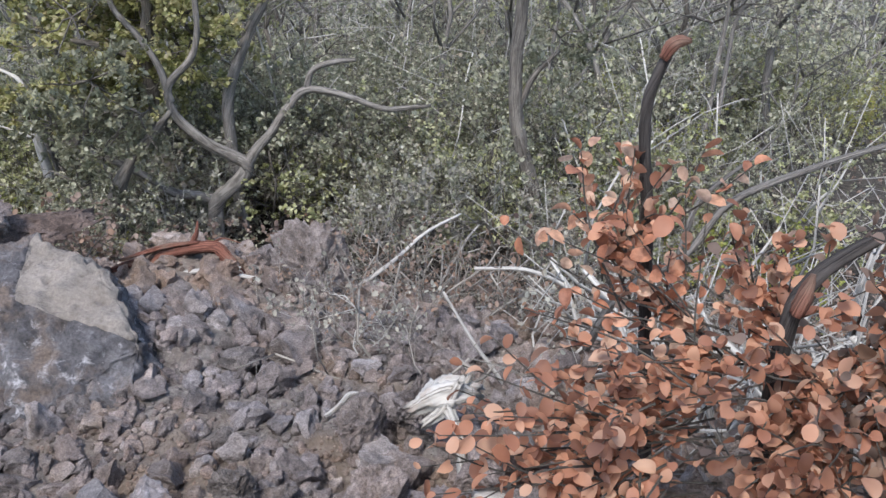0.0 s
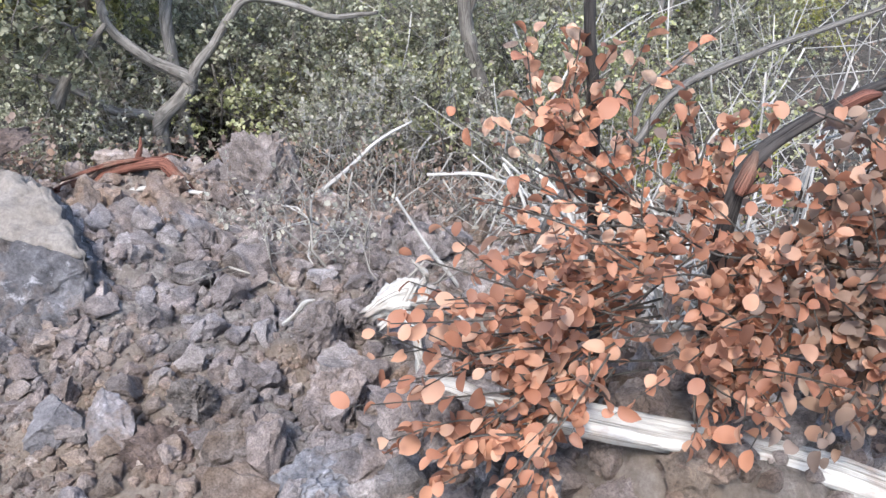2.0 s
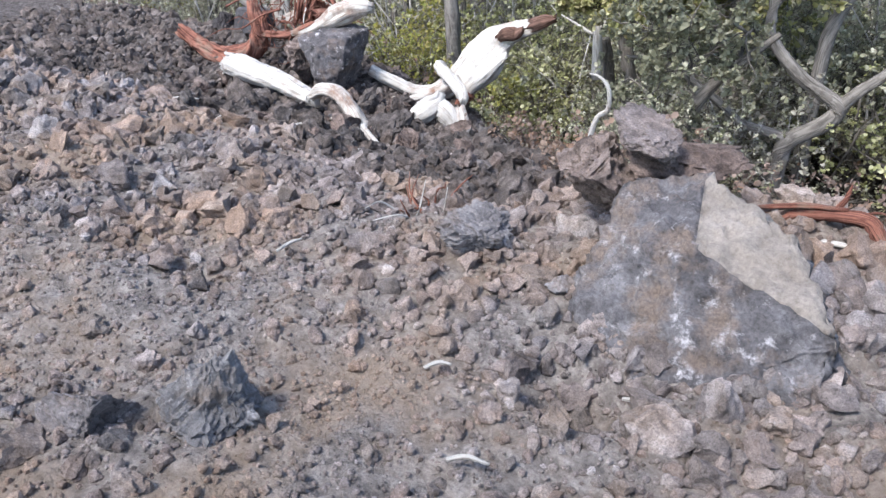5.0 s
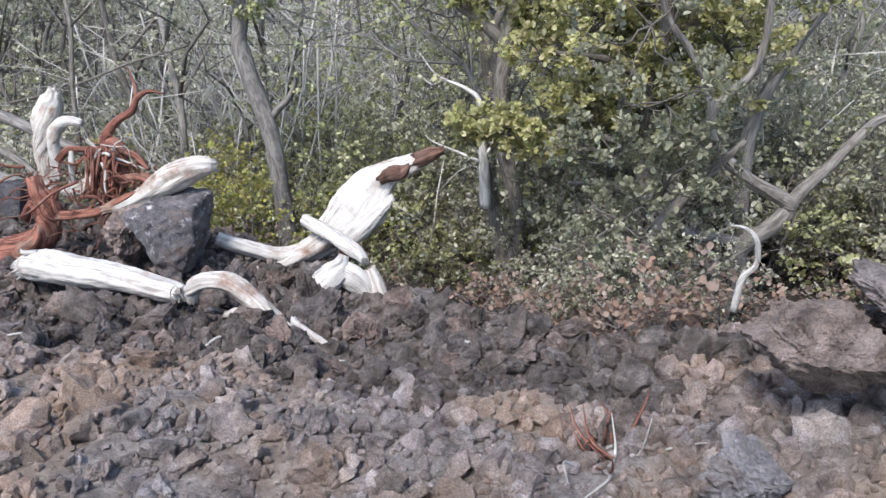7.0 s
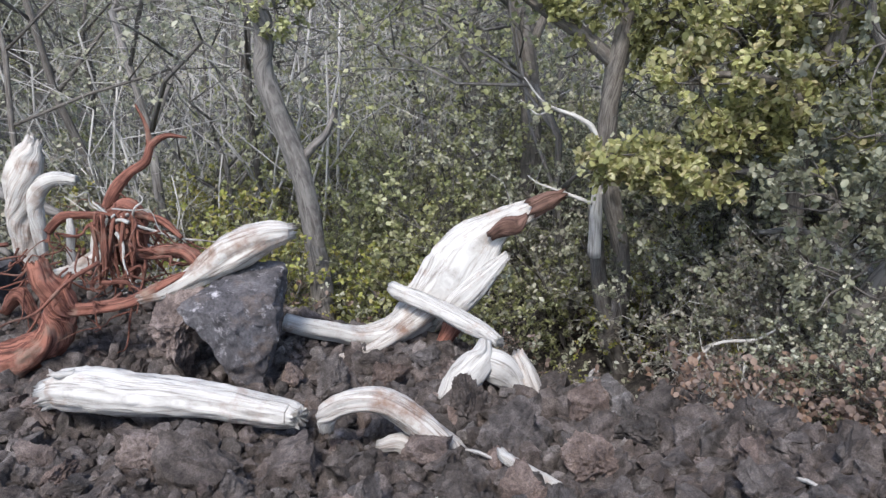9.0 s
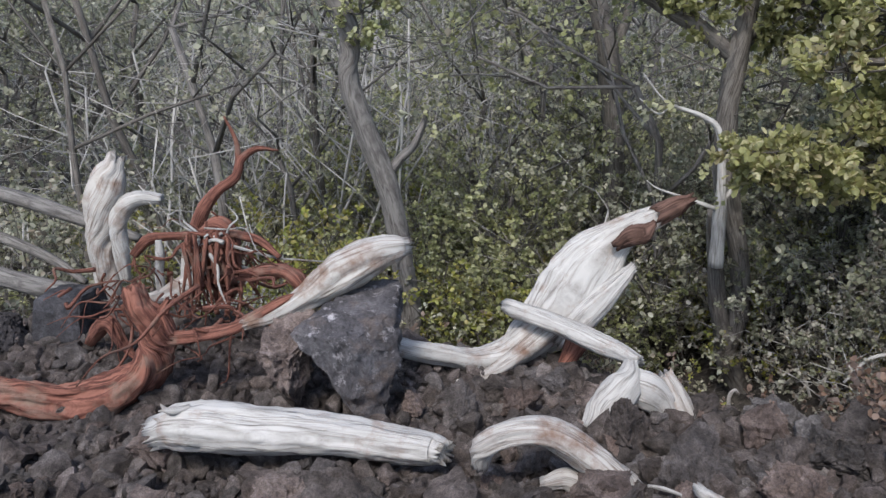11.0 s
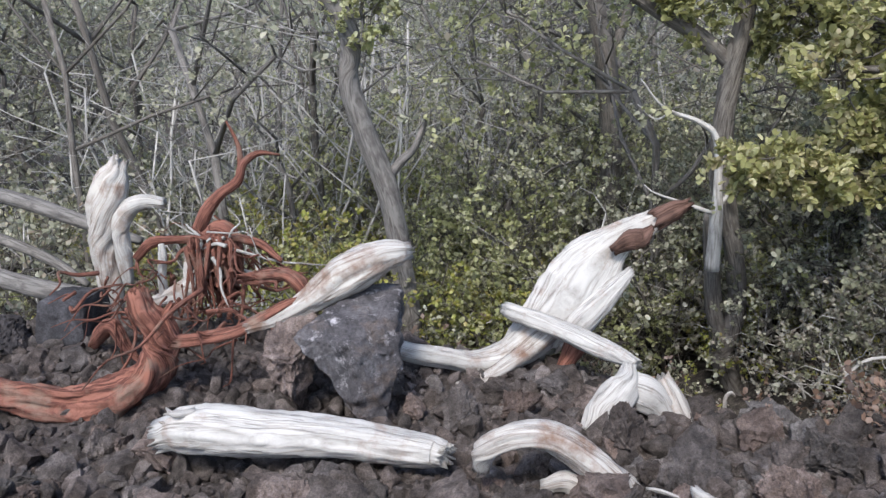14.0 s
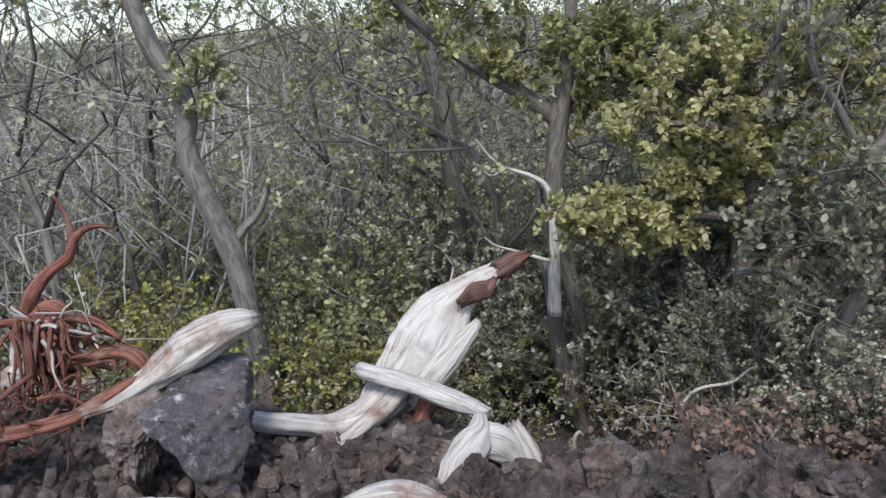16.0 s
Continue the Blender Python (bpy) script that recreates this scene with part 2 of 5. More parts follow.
RED_WOOD = wood_material("red_root_wood", (0.016, 0.008, 0.007), (0.085, 0.03, 0.022), (0.27, 0.12, 0.088), stain=(0.2, 0.14, 0.11), stain_at=0.58, along=4.0, around=18.0, depth=0.01)
GREY_BARK = wood_material("grey_bark", (0.044, 0.04, 0.0376), (0.12, 0.11, 0.104), (0.216, 0.204, 0.192), along=7.0, around=14.0, depth=0.012)
ROT = wood_material("brown_rot", (0.025, 0.015, 0.012), (0.08, 0.045, 0.035), (0.17, 0.1, 0.08), along=6.0, around=20.0, depth=0.012)
GNARLED = wood_material("gnarled_bark", (0.04, 0.036, 0.033), (0.11, 0.1, 0.092), (0.22, 0.205, 0.19), along=7.0, around=14.0, depth=0.014)
DARK_BARK = wood_material("dark_bark", (0.035, 0.03, 0.027), (0.09, 0.08, 0.072), (0.18, 0.165, 0.15), along=8.0, around=14.0, depth=0.012)
BURNT = wood_material("charred_bark", (0.012, 0.011, 0.011), (0.03, 0.027, 0.026), (0.07, 0.062, 0.06), along=8.0, around=12.0, depth=0.01)
TWIG = wood_material("dead_grey_twig", (0.17, 0.16, 0.15), (0.32, 0.305, 0.29), (0.48, 0.465, 0.445), along=6.0, around=5.0, depth=0.002)
BRUSHWOOD = wood_material("brown_dead_twig", (0.06, 0.053, 0.047), (0.15, 0.135, 0.12), (0.32, 0.3, 0.275), along=6.0, around=5.0, depth=0.002)
GREEN_LEAF = leaf_material("dull_green_leaf", ((0.106, 0.11, 0.0726), (0.172, 0.178, 0.121), (0.218, 0.224, 0.156), (0.29, 0.293, 0.218), (0.488, 0.482, 0.396), (0.277, 0.218, 0.165)))
OLIVE_LEAF = leaf_material("olive_leaf", ((0.13, 0.146, 0.0699), (0.221, 0.238, 0.109), (0.319, 0.332, 0.159), (0.52, 0.524, 0.343), (0.26, 0.259, 0.159)))
YELLOW_LEAF = leaf_material("yellow_green_leaf", ((0.108, 0.136, 0.034), (0.194, 0.224, 0.051), (0.302, 0.313, 0.0765), (0.36, 0.313, 0.119), (0.158, 0.15, 0.085)))
GREY_LEAF = leaf_material("grey_dry_leaf", ((0.165, 0.156, 0.138), (0.275, 0.264, 0.231), (0.418, 0.413, 0.363), (0.198, 0.16, 0.132), (0.55, 0.539, 0.484)))
ORANGE_LEAF = leaf_material("withered_orange_leaf", ((0.22, 0.0952, 0.0633), (0.385, 0.162, 0.0978), (0.495, 0.235, 0.149), (0.583, 0.336, 0.23), (0.594, 0.448, 0.356), (0.319, 0.14, 0.092)), rough=0.6, per="object")
ORANGE_BULK = leaf_material("withered_orange_leaves", ((0.187, 0.0952, 0.069), (0.363, 0.162, 0.103), (0.484, 0.246, 0.161), (0.55, 0.347, 0.253), (0.517, 0.414, 0.356), (0.286, 0.179, 0.149)), rough=0.6)
MAUVE_LEAF = leaf_material("dry_brown_leaves", ((0.112, 0.0784, 0.065), (0.179, 0.129, 0.112), (0.269, 0.207, 0.179), (0.269, 0.168, 0.118), (0.403, 0.347, 0.314)), rough=0.65)


# ---- mesh builders ----
class Build:
    """Vertices, faces and uv of one mesh."""

    def __init__(self):
        self.v, self.f, self.uv, self.n = [], [], [], 0

    def add(self, verts, faces, uvs=None):
        verts = np.asarray(verts, float)
        self.v.append(verts)
        self.f.extend([tuple(i + self.n for i in f) for f in faces])
        if uvs is not None:
            self.uv.append(np.asarray(uvs, float))
        self.n += len(verts)

    def mesh(self, name, material, flat=False):
        me = bpy.data.meshes.new(name)
        me.from_pydata(np.concatenate(self.v).tolist(), [], self.f)
        if self.uv:
            per = np.concatenate(self.uv)
            layer = me.uv_layers.new(name="grain")
            loops = np.empty(len(me.loops), np.int32)
            me.loops.foreach_get("vertex_index", loops)
            layer.data.foreach_set("uv", per[loops].ravel())
        me.materials.append(material)
        me.polygons.foreach_set("use_smooth", [not flat] * len(me.polygons))
        me.update()
        return me


def part(name, mesh, parent, label="", at=None):
    ob = new(name, mesh)
    ob.parent = parent
    if at is not None:
        ob.matrix_basis = at
    return tagged(ob, label) if label else ob


def base(name, place, label, category, group=""):
    ob = new(name)
    ob.empty_display_size = 0.05
    ob.matrix_basis = Matrix.Translation(place)
    return tagged(ob, label, category, group)


def spline(points, steps):
    """Catmull-Rom through rows of x, y, z, radius."""
    p = np.asarray(points, float)
    p = np.vstack([2 * p[0] - p[1], p, 2 * p[-1] - p[-2]])
    out = []
    for n in range(1, len(p) - 2):
        for s in np.arange(steps) / steps:
            a, b, c, d = p[n - 1], p[n], p[n + 1], p[n + 2]
            out.append(0.5 * (2 * b + (c - a) * s + (2 * a - 5 * b + 4 * c - d) * s * s + (3 * b - a - 3 * c + d) * s ** 3))
    out.append(p[-2])
    out = np.array(out)
    out[:, 3] = np.maximum(out[:, 3], 0.0008)
    return out


def tube(build, points, sides=10, steps=5, lump=0.0, ridge=0.0, flat=1.0, jag=0.0, seed=0, straight=False, turn=0.0, grain=0.0):
    """A limb: a swept ring with lumps, ridges along the grain and jagged ends. flat squashes it along its side."""
    r = np.random.default_rng(seed)
    rows = np.asarray(points, float) if straight else spline(points, steps)
    n = len(rows)
    way = np.gradient(rows[:, :3], axis=0)
    way /= np.linalg.norm(way, axis=1, keepdims=True) + 1e-9
    side = np.cross(way, (0.13, 0.21, 0.97))
    side /= np.linalg.norm(side, axis=1, keepdims=True) + 1e-9
    up = np.cross(side, way)
    ang = np.linspace(0, 2 * np.pi, sides, endpoint=False) + turn
    ph = r.uniform(0, 6.28, 6)
    lon = np.r_[0, np.cumsum(np.linalg.norm(np.diff(rows[:, :3], axis=0), axis=1))]
    shape = 1 + ridge * (0.6 * np.sin(3 * ang + ph[0])[None] + 0.4 * np.sin(7 * ang + ph[1] + 3 * lon[:, None]) + 0.35 * np.sin(11 * ang[None] + ph[4] + 5 * lon[:, None]))
    shape = shape + lump * (np.sin(lon[:, None] * 11 + ph[2] + np.sin(ang + ph[3])) * 0.6 + r.normal(0, 0.35, (n, sides)))
    if grain:
        for i in range(n):
            for j in range(sides):
                q = Vector((math.cos(ang[j]) * 2.0, math.sin(ang[j]) * 2.0, lon[i] * 4.0 + seed * 7.3))
                fibre = noise.noise(Vector((q.x * 2.6, q.y * 2.6, q.z * 0.35)))
                shape[i, j] += grain * (noise.fractal(q * 0.8, 0.9, 2.1, 4) * 0.6 + fibre * 0.12 - max(0.0, 0.12 - abs(noise.noise(Vector((q.x * 1.5, q.y * 1.5, q.z * 0.3 + 9))))) * 2.6)
    rad = rows[:, 3:4] * shape
    ring = rows[:, None, :3] + side[:, None] * (np.cos(ang) * rad)[..., None] + up[:, None] * (np.sin(ang) * rad * flat)[..., None]
    if jag:
        ring[0] -= way[0] * (r.uniform(0, jag, sides) * rows[0, 3])[:, None]
        ring[-1] += way[-1] * (r.uniform(0, jag, sides) * rows[-1, 3])[:, None]
    verts = np.concatenate([ring.reshape(-1, 3), [rows[0, :3], rows[-1, :3]]])
    faces = []
    for a in range(n - 1):
        for b in range(sides):
            c = (b + 1) % sides
            faces.append((a * sides + b, a * sides + c, (a + 1) * sides + c, (a + 1) * sides + b))
    for b in range(sides):
        c = (b + 1) % sides
        faces.append((n * sides, c, b))
        faces.append((n * sides + 1, (n - 1) * sides + b, (n - 1) * sides + c))
    uv = np.stack([np.tile(0.5 - 0.5 * np.cos(ang), n), np.repeat(lon, sides)], -1)
    build.add(verts, faces, np.vstack([uv, [[0.5, 0], [0.5, lon[-1]]]]))


def ico(level):
    bm = bmesh.new()
    bmesh.ops.create_icosphere(bm, subdivisions=level, radius=1.0)
    v = np.array([x.co[:] for x in bm.verts])
    f = [tuple(x.index for x in p.verts) for p in bm.faces]
    bm.free()
    return v, f


ICO = {n: ico(n) for n in (1, 2, 3, 4, 5, 6)}


def rock_shape(level, seed, cuts=9, rough=0.14, scale=(1, 1, 1), depth=0.66):
    """A broken stone: a ball cut by planes, then pitted."""
    r = np.random.default_rng(seed)
    v, f = ICO[level]
    v = v.copy()
    for _ in range(cuts):
        n = r.normal(size=3)
        n /= np.linalg.norm(n)
        over = np.clip(v @ n - r.uniform(depth - 0.17, depth + 0.13), 0, None)
        v -= over[:, None] * n
    out = []
    for p in v:
        q = Vector(p * 1.3 + seed * 3.7)
        k = noise.fractal(q, 0.9, 2.1, 2 + level // 2) * rough
        if level > 2:
            k += (0.35 - abs(noise.noise(q * 2.3))) * rough * 0.8 + (0.3 - abs(noise.noise(q * 5.1))) * rough * 1.0 + (0.3 - abs(noise.noise(q * 10.3))) * rough * 0.7 + noise.noise(q * 17.0) * rough * 0.3
        out.append(p * (1 + k))
    return np.array(out) * scale, f


def rock_mesh(name, material, level, seed, **more):
    b = Build()
    b.add(*rock_shape(level, seed, **more))
    return b.mesh(name, material, flat=True)


def turn_to(r):
    return Euler(r.uniform(0, 6.28, 3)).to_matrix().to_4x4()


# ---- ground: one sheet to the horizon ----
def lines(lo, hi, step, far_lo, far_hi):
    inner = list(np.arange(lo, hi, step))
    out, s, p = [], step, lo
    while p > far_lo:
        s *= 1.22
        p -= s
        out.insert(0, p)
    s, p, tail = step, hi, []
    while p < far_hi:
        tail.append(p)
        s *= 1.13 if p < 30 else 1.3
        p += s
    return np.array(out + inner + tail)


def dark_ground(x, y):
    """The dark lava rubble round the logs."""
    return (x < -2.45 + 0.4 * fbm(x, y, 0.7, 2, 81)) & (y > 4.25 - 0.1 * (x + 6) + 0.45 * fbm(x, y, 0.8, 3, 83))


def make_ground():
    xs, ys = lines(-9.6, 2.2, 0.034, -600, 600), lines(0.9, 7.6, 0.034, -300, 900)
    gx, gy = np.meshgrid(xs, ys)
    gz = ground_z(gx, gy)
    w = len(xs)
    b = Build()
    b.v.append(np.stack([gx.ravel(), gy.ravel(), gz.ravel()], -1))
    idx = np.arange(len(xs) * len(ys)).reshape(len(ys), w)
    b.f = np.stack([idx[:-1, :-1], idx[:-1, 1:], idx[1:, 1:], idx[1:, :-1]], -1).reshape(-1, 4).tolist()
    me = b.mesh("ground", SOIL)
    me.materials.append(SHADED_LITTER)
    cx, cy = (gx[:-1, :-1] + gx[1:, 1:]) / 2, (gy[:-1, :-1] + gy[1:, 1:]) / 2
    # Faces past the crest take the litter with scrub shade in its colour.
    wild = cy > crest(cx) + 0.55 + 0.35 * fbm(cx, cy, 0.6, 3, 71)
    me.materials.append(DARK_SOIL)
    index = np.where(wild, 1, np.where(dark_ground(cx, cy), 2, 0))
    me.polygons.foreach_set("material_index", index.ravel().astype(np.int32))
    return tagged(new("ground", me), "grey-brown crumbly volcanic soil and rubble bank", "ground", kind="structure")


GROUND = make_ground()


def gz(x, y):
    return float(ground_z(np.array(x), np.array(y)))


# ---- single large rocks ----
def set_rock(name, material, place, size, seed, label, turn=(0, 0, 0), level=5, cuts=14, rough=0.27, depth=0.58):
    ob = new(name, rock_mesh(name, material, level, seed, cuts=cuts, rough=rough, depth=depth))
    ob.matrix_basis = pose(*place, *turn) @ Matrix.Diagonal((*size, 1))
    return tagged(ob, label, "rock")


def hull_rock(corners, material, extra=None, cut=0.03, grit=0.012, seed=0, rounds=4):
    """A block from its corner points: hull, bevelled, subdivided and pitted. extra: (material, test of the face normal)."""
    bm = bmesh.new()
    for c in corners:
        bm.verts.new(c)
    res = bmesh.ops.convex_hull(bm, input=bm.verts[:])
    bmesh.ops.delete(bm, geom=[g for g in res["geom_interior"] if isinstance(g, bmesh.types.BMVert)], context="VERTS")
    bmesh.ops.dissolve_limit(bm, angle_limit=radians(6), verts=bm.verts[:], edges=bm.edges[:])
    bmesh.ops.bevel(bm, geom=bm.edges[:], offset=cut, segments=2, affect="EDGES", profile=0.6)
    bmesh.ops.triangulate(bm, faces=bm.faces[:])
    for _ in range(7):
        long = [e for e in bm.edges if e.calc_length() > 0.035]
        if not long:
            break
        bmesh.ops.subdivide_edges(bm, edges=long, cuts=1)
        bmesh.ops.triangulate(bm, faces=[f for f in bm.faces if len(f.verts) > 3])
    bm.normal_update()
    if extra:
        for f in bm.faces:
            f.material_index = int(extra[1](f.normal, f.calc_center_median()))
    moves = []
    for v in bm.verts:
        q = v.co * 3.0 + Vector((seed, seed * 2, 0))
        k = noise.fractal(q * 1.6, 0.9, 2.1, 3) * grit * 1.1 + noise.fractal(q * 6, 0.7, 2.0, 4) * grit * 0.9 + (0.3 - abs(noise.noise(q * 4))) * grit * 0.9
        moves.append(v.normal * k)
    for v, k in zip(bm.verts, moves):
        v.co += k
    me = bpy.data.meshes.new("rock")
    bm.to_mesh(me)
    bm.free()
    me.materials.append(material)
    if extra:
        me.materials.append(extra[0])
    me.polygons.foreach_set("use_smooth", [True] * len(me.polygons))
    return me


boulder = new("boulder", hull_rock(
    [(-2.16, 3.28, 0.43), (-1.88, 3.42, 0.5), (-1.55, 3.28, 0.41), (-1.23, 2.9, 0.22), (-1.5, 2.88, 0.17), (-1.79, 3.02, 0.36), (-2.2, 2.95, 0.1), (-2.22, 2.8, -0.2),
     (-1.9, 2.62, -0.2), (-1.32, 2.66, -0.2), (-1.14, 2.95, -0.2), (-1.4, 3.75, -0.2), (-2.2, 3.75, -0.2)],
    BOULDER, (TAN_ROCK, lambda n, c: n.z > 0.5 and n.x > 0.05 and c.z > 0.16 + 0.12 * noise.noise(c * 9) and c.x > -1.9 + 0.2 * noise.noise(c * 7)), cut=0.012, grit=0.034, seed=2))
tagged(boulder, "large blue-grey boulder with a flat tan face", "boulder")
set_rock("cap_rock", BROWN_ROCK, (-2.4, 3.6, 0.36), (0.27, 0.3, 0.22), 31, "brown crumbly lava lump beside the large boulder", (10, 20, 30))
set_rock("cap_rock", STONE_OB, (-2.16, 3.5, 0.56), (0.2, 0.2, 0.11), 32, "grey flat-topped stone lying on the large boulder", (0, 22, 10))
set_rock("lava_slab", BROWN_ROCK, (-2.02, 3.72, 0.43), (0.26, 0.3, 0.1), 33, "dark brown slab resting behind the large boulder", (0, 14, -8))
set_rock("pale_rock", BLUE_ROCK, (-2.72, 3.12, 0.1), (0.19, 0.16, 0.13), 34, "pale blue-grey rock half sunk in the bank", (0, 10, 40))
set_rock("small_rock", BLUE_ROCK, (-2.28, 2.98, 0.05), (0.08, 0.06, 0.06), 35, "small bluish rock beside the boulder", (0, 0, 20))
set_rock("grey_rock", BLUE_ROCK, (-2.9, 1.62, 0.02), (0.2, 0.18, 0.2), 36, "rough grey rock sunk in brown gravel", (12, 0, 40))
set_rock("grey_rock", BLUE_ROCK, (-3.2, 1.42, -0.02), (0.13, 0.13, 0.14), 37, "rough grey rock sunk in brown gravel", (0, 12, 10))

block = new("basalt_block", hull_rock(
    [(-6.51, 6.28, -0.12), (-6.37, 6.36, -0.05), (-5.98, 6.36, -0.06), (-5.97, 6.30, -0.27), (-6.05, 6.22, -0.57), (-6.20, 6.20, -0.58), (-6.34, 6.24, -0.39), (-6.20, 6.18, -0.14), (-6.2, 6.75, 0.0), (-5.95, 6.7, 0.0), (-6.05, 6.6, -0.55), (-5.98, 6.65, -0.3)],
    BOULDER, cut=0.01, grit=0.02, seed=5))
tagged(block, "angular blue-grey basalt block standing on end", "rock")
set_rock("brown_rock", BROWN_ROCK, (-6.56, 6.42, -0.32), (0.22, 0.2, 0.26), 41, "brown crumbly rock beside the basalt block", (0, 10, 20))
dark = new("dark_block", hull_rock(
    [(-8.22, 7.2, -0.17), (-7.93, 7.2, -0.17), (-7.98, 7.1, -0.6), (-8.34, 7.15, -0.6), (-8.2, 7.5, -0.18), (-7.9, 7.5, -0.2), (-8.3, 7.5, -0.65), (-7.92, 7.5, -0.65)],
    DARK_ROCK, cut=0.03, grit=0.014, seed=8))
tagged(dark, "dark rounded basalt block beside red roots", "rock")
set_rock("dark_rock", DARK_ROCK, (-8.45, 7.2, -0.38), (0.17, 0.2, 0.22), 42, "dark basalt lump beside red roots", (0, 0, 0))
set_rock("slate_slab", BLUE_ROCK, (-0.93, 2.02, 0.05), (0.1, 0.14, 0.05), 43, "blue-grey slab leaning on rubble", (40, -18, 10), level=4, cuts=14, rough=0.16)
set_rock("slate_slab", BLUE_ROCK, (-1.1, 2.07, 0.06), (0.13, 0.12, 0.08), 44, "broken blue-grey slab lying on rubble", (20, 10, 30), level=4, cuts=14, rough=0.16)
set_rock("split_rock", BLUE_ROCK, (-0.3, 1.78, -0.02), (0.17, 0.14, 0.1), 45, "pale grey split rock in the rubble", (12, 0, 30))
set_rock("soil_lump", BROWN_ROCK, (-0.72, 1.95, -0.02), (0.17, 0.17, 0.1), 46, "brown earthy lump bound by fine roots", (0, 0, 0), rough=0.34)
set_rock("lava_rock", STONE_OB, (-0.66, 2.13, 0.08), (0.1, 0.1, 0.1), 47, "grey pointed lava rock among rubble", (0, 0, 0))
set_rock("lava_rock", STONE_OB, (-0.3, 2.55, 0.04), (0.16, 0.14, 0.15), 48, "grey knobbly lava rock among rubble", (0, 0, 30), rough=0.34)
set_rock("lava_rock", STONE_OB, (-0.22, 2.2, -0.0), (0.16, 0.16, 0.15), 49, "brown-grey knobbly lava rock among rubble", (0, 0, 70), rough=0.34)
set_rock("lava_rock", STONE_OB, (-0.12, 2.75, 0.0), (0.14, 0.14, 0.14), 50, "grey knobbly lava rock among rubble", (0, 0, 110), rough=0.34)
set_rock("lava_rock", STONE_OB, (-0.72, 4.12, -0.02), (0.32, 0.22, 0.3), 51, "grey-brown lava hump at the edge of the bank", (0, 0, 0), rough=0.3)
set_rock("lava_rock", STONE_OB, (0.14, 2.3, 0.05), (0.17, 0.14, 0.13), 52, "brown striped lava rock under withered leaves", (0, 15, 0))

# rocks round the logs
rocks = ((-5.35, 6.35, 0.13), (-5.1, 6.55, 0.12), (-5.65, 6.25, 0.14), (-4.85, 6.2, 0.16), (-4.35, 6.3, 0.2), (-4.15, 5.9, 0.2), (-3.9, 6.4, 0.22), (-3.75, 5.7, 0.2),
         (-5.45, 5.15, 0.17), (-5.15, 5.25, 0.15), (-5.75, 5.2, 0.19), (-6.1, 5.15, 0.2), (-6.45, 5.35, 0.16), (-4.75, 5.3, 0.2), (-4.9, 5.75, 0.18), (-4.4, 5.1, 0.18),
         (-5.6, 5.8, 0.15), (-6.9, 6.2, 0.14), (-7.2, 6.0, 0.15), (-7.55, 6.2, 0.12), (-5.05, 4.75, 0.13), (-5.55, 4.7, 0.12), (-6.0, 4.65, 0.12), (-6.5, 4.9, 0.12),
         (-3.55, 6.1, 0.2), (-4.1, 5.35, 0.15), (-3.5, 5.4, 0.17), (-6.8, 5.2, 0.1), (-7.3, 5.3, 0.1))
LAVA = [rock_mesh("lava_rock", DARK_LAVA if n % 3 else BROWN_ROCK, 5 if n < 4 else 4, 60 + n, cuts=15, rough=0.3, depth=0.56) for n in range(12)]
for n, (x, y, s) in enumerate(rocks):
    ob = new("lava_rock", LAVA[n % 12])
    ob.matrix_basis = Matrix.Translation((x, y, gz(x, y) + 0.35 * s)) @ turn_to(rng) @ Matrix.Diagonal((s * rng.uniform(0.95, 1.4), s * 1.12, s * rng.uniform(0.8, 1.1), 1))
    tagged(ob, "dark knobbly lava rock in the rubble around the logs", "rock", "lava rocks round the logs")


rk = np.random.default_rng(23)
for n in range(330):
    x, y = rk.uniform(-8.6, -3.0), 4.15 + 2.7 * rk.uniform() ** 1.2
    if not bool(dark_ground(np.array(x), np.array(y))) or y > float(crest(np.array(x))) + 0.5:
        continue
    s = float(np.clip(0.052 * math.exp(rk.normal(0.0, 0.4)), 0.03, 0.11)) * (1.4 if x > -4.9 else 1.0)
    ob = new("lava_rock", LAVA[4 + n % 8])
    ob.matrix_basis = Matrix.Translation((x, y, gz(x, y) + 0.45 * s)) @ turn_to(rk) @ Matrix.Diagonal((s * rk.uniform(0.9, 1.5), s * rk.uniform(0.9, 1.2), s * rk.uniform(0.75, 1.1), 1))
    tagged(ob, "rough dark lava stone in the rubble around the logs", "rock", "lava rocks round the logs")


# ---- logs, roots and branches ----
def limb(name, pieces, material, label, category, seed=1, sides=14, steps=7, **more):
    """A loose piece of wood: one mesh from one or more swept limbs."""
    b = Build()
    for n, p in enumerate(pieces):
        tube(b, p, sides=sides, steps=steps, seed=seed + n, **more)
    return tagged(new(name, b.mesh(name, material)), label, category)


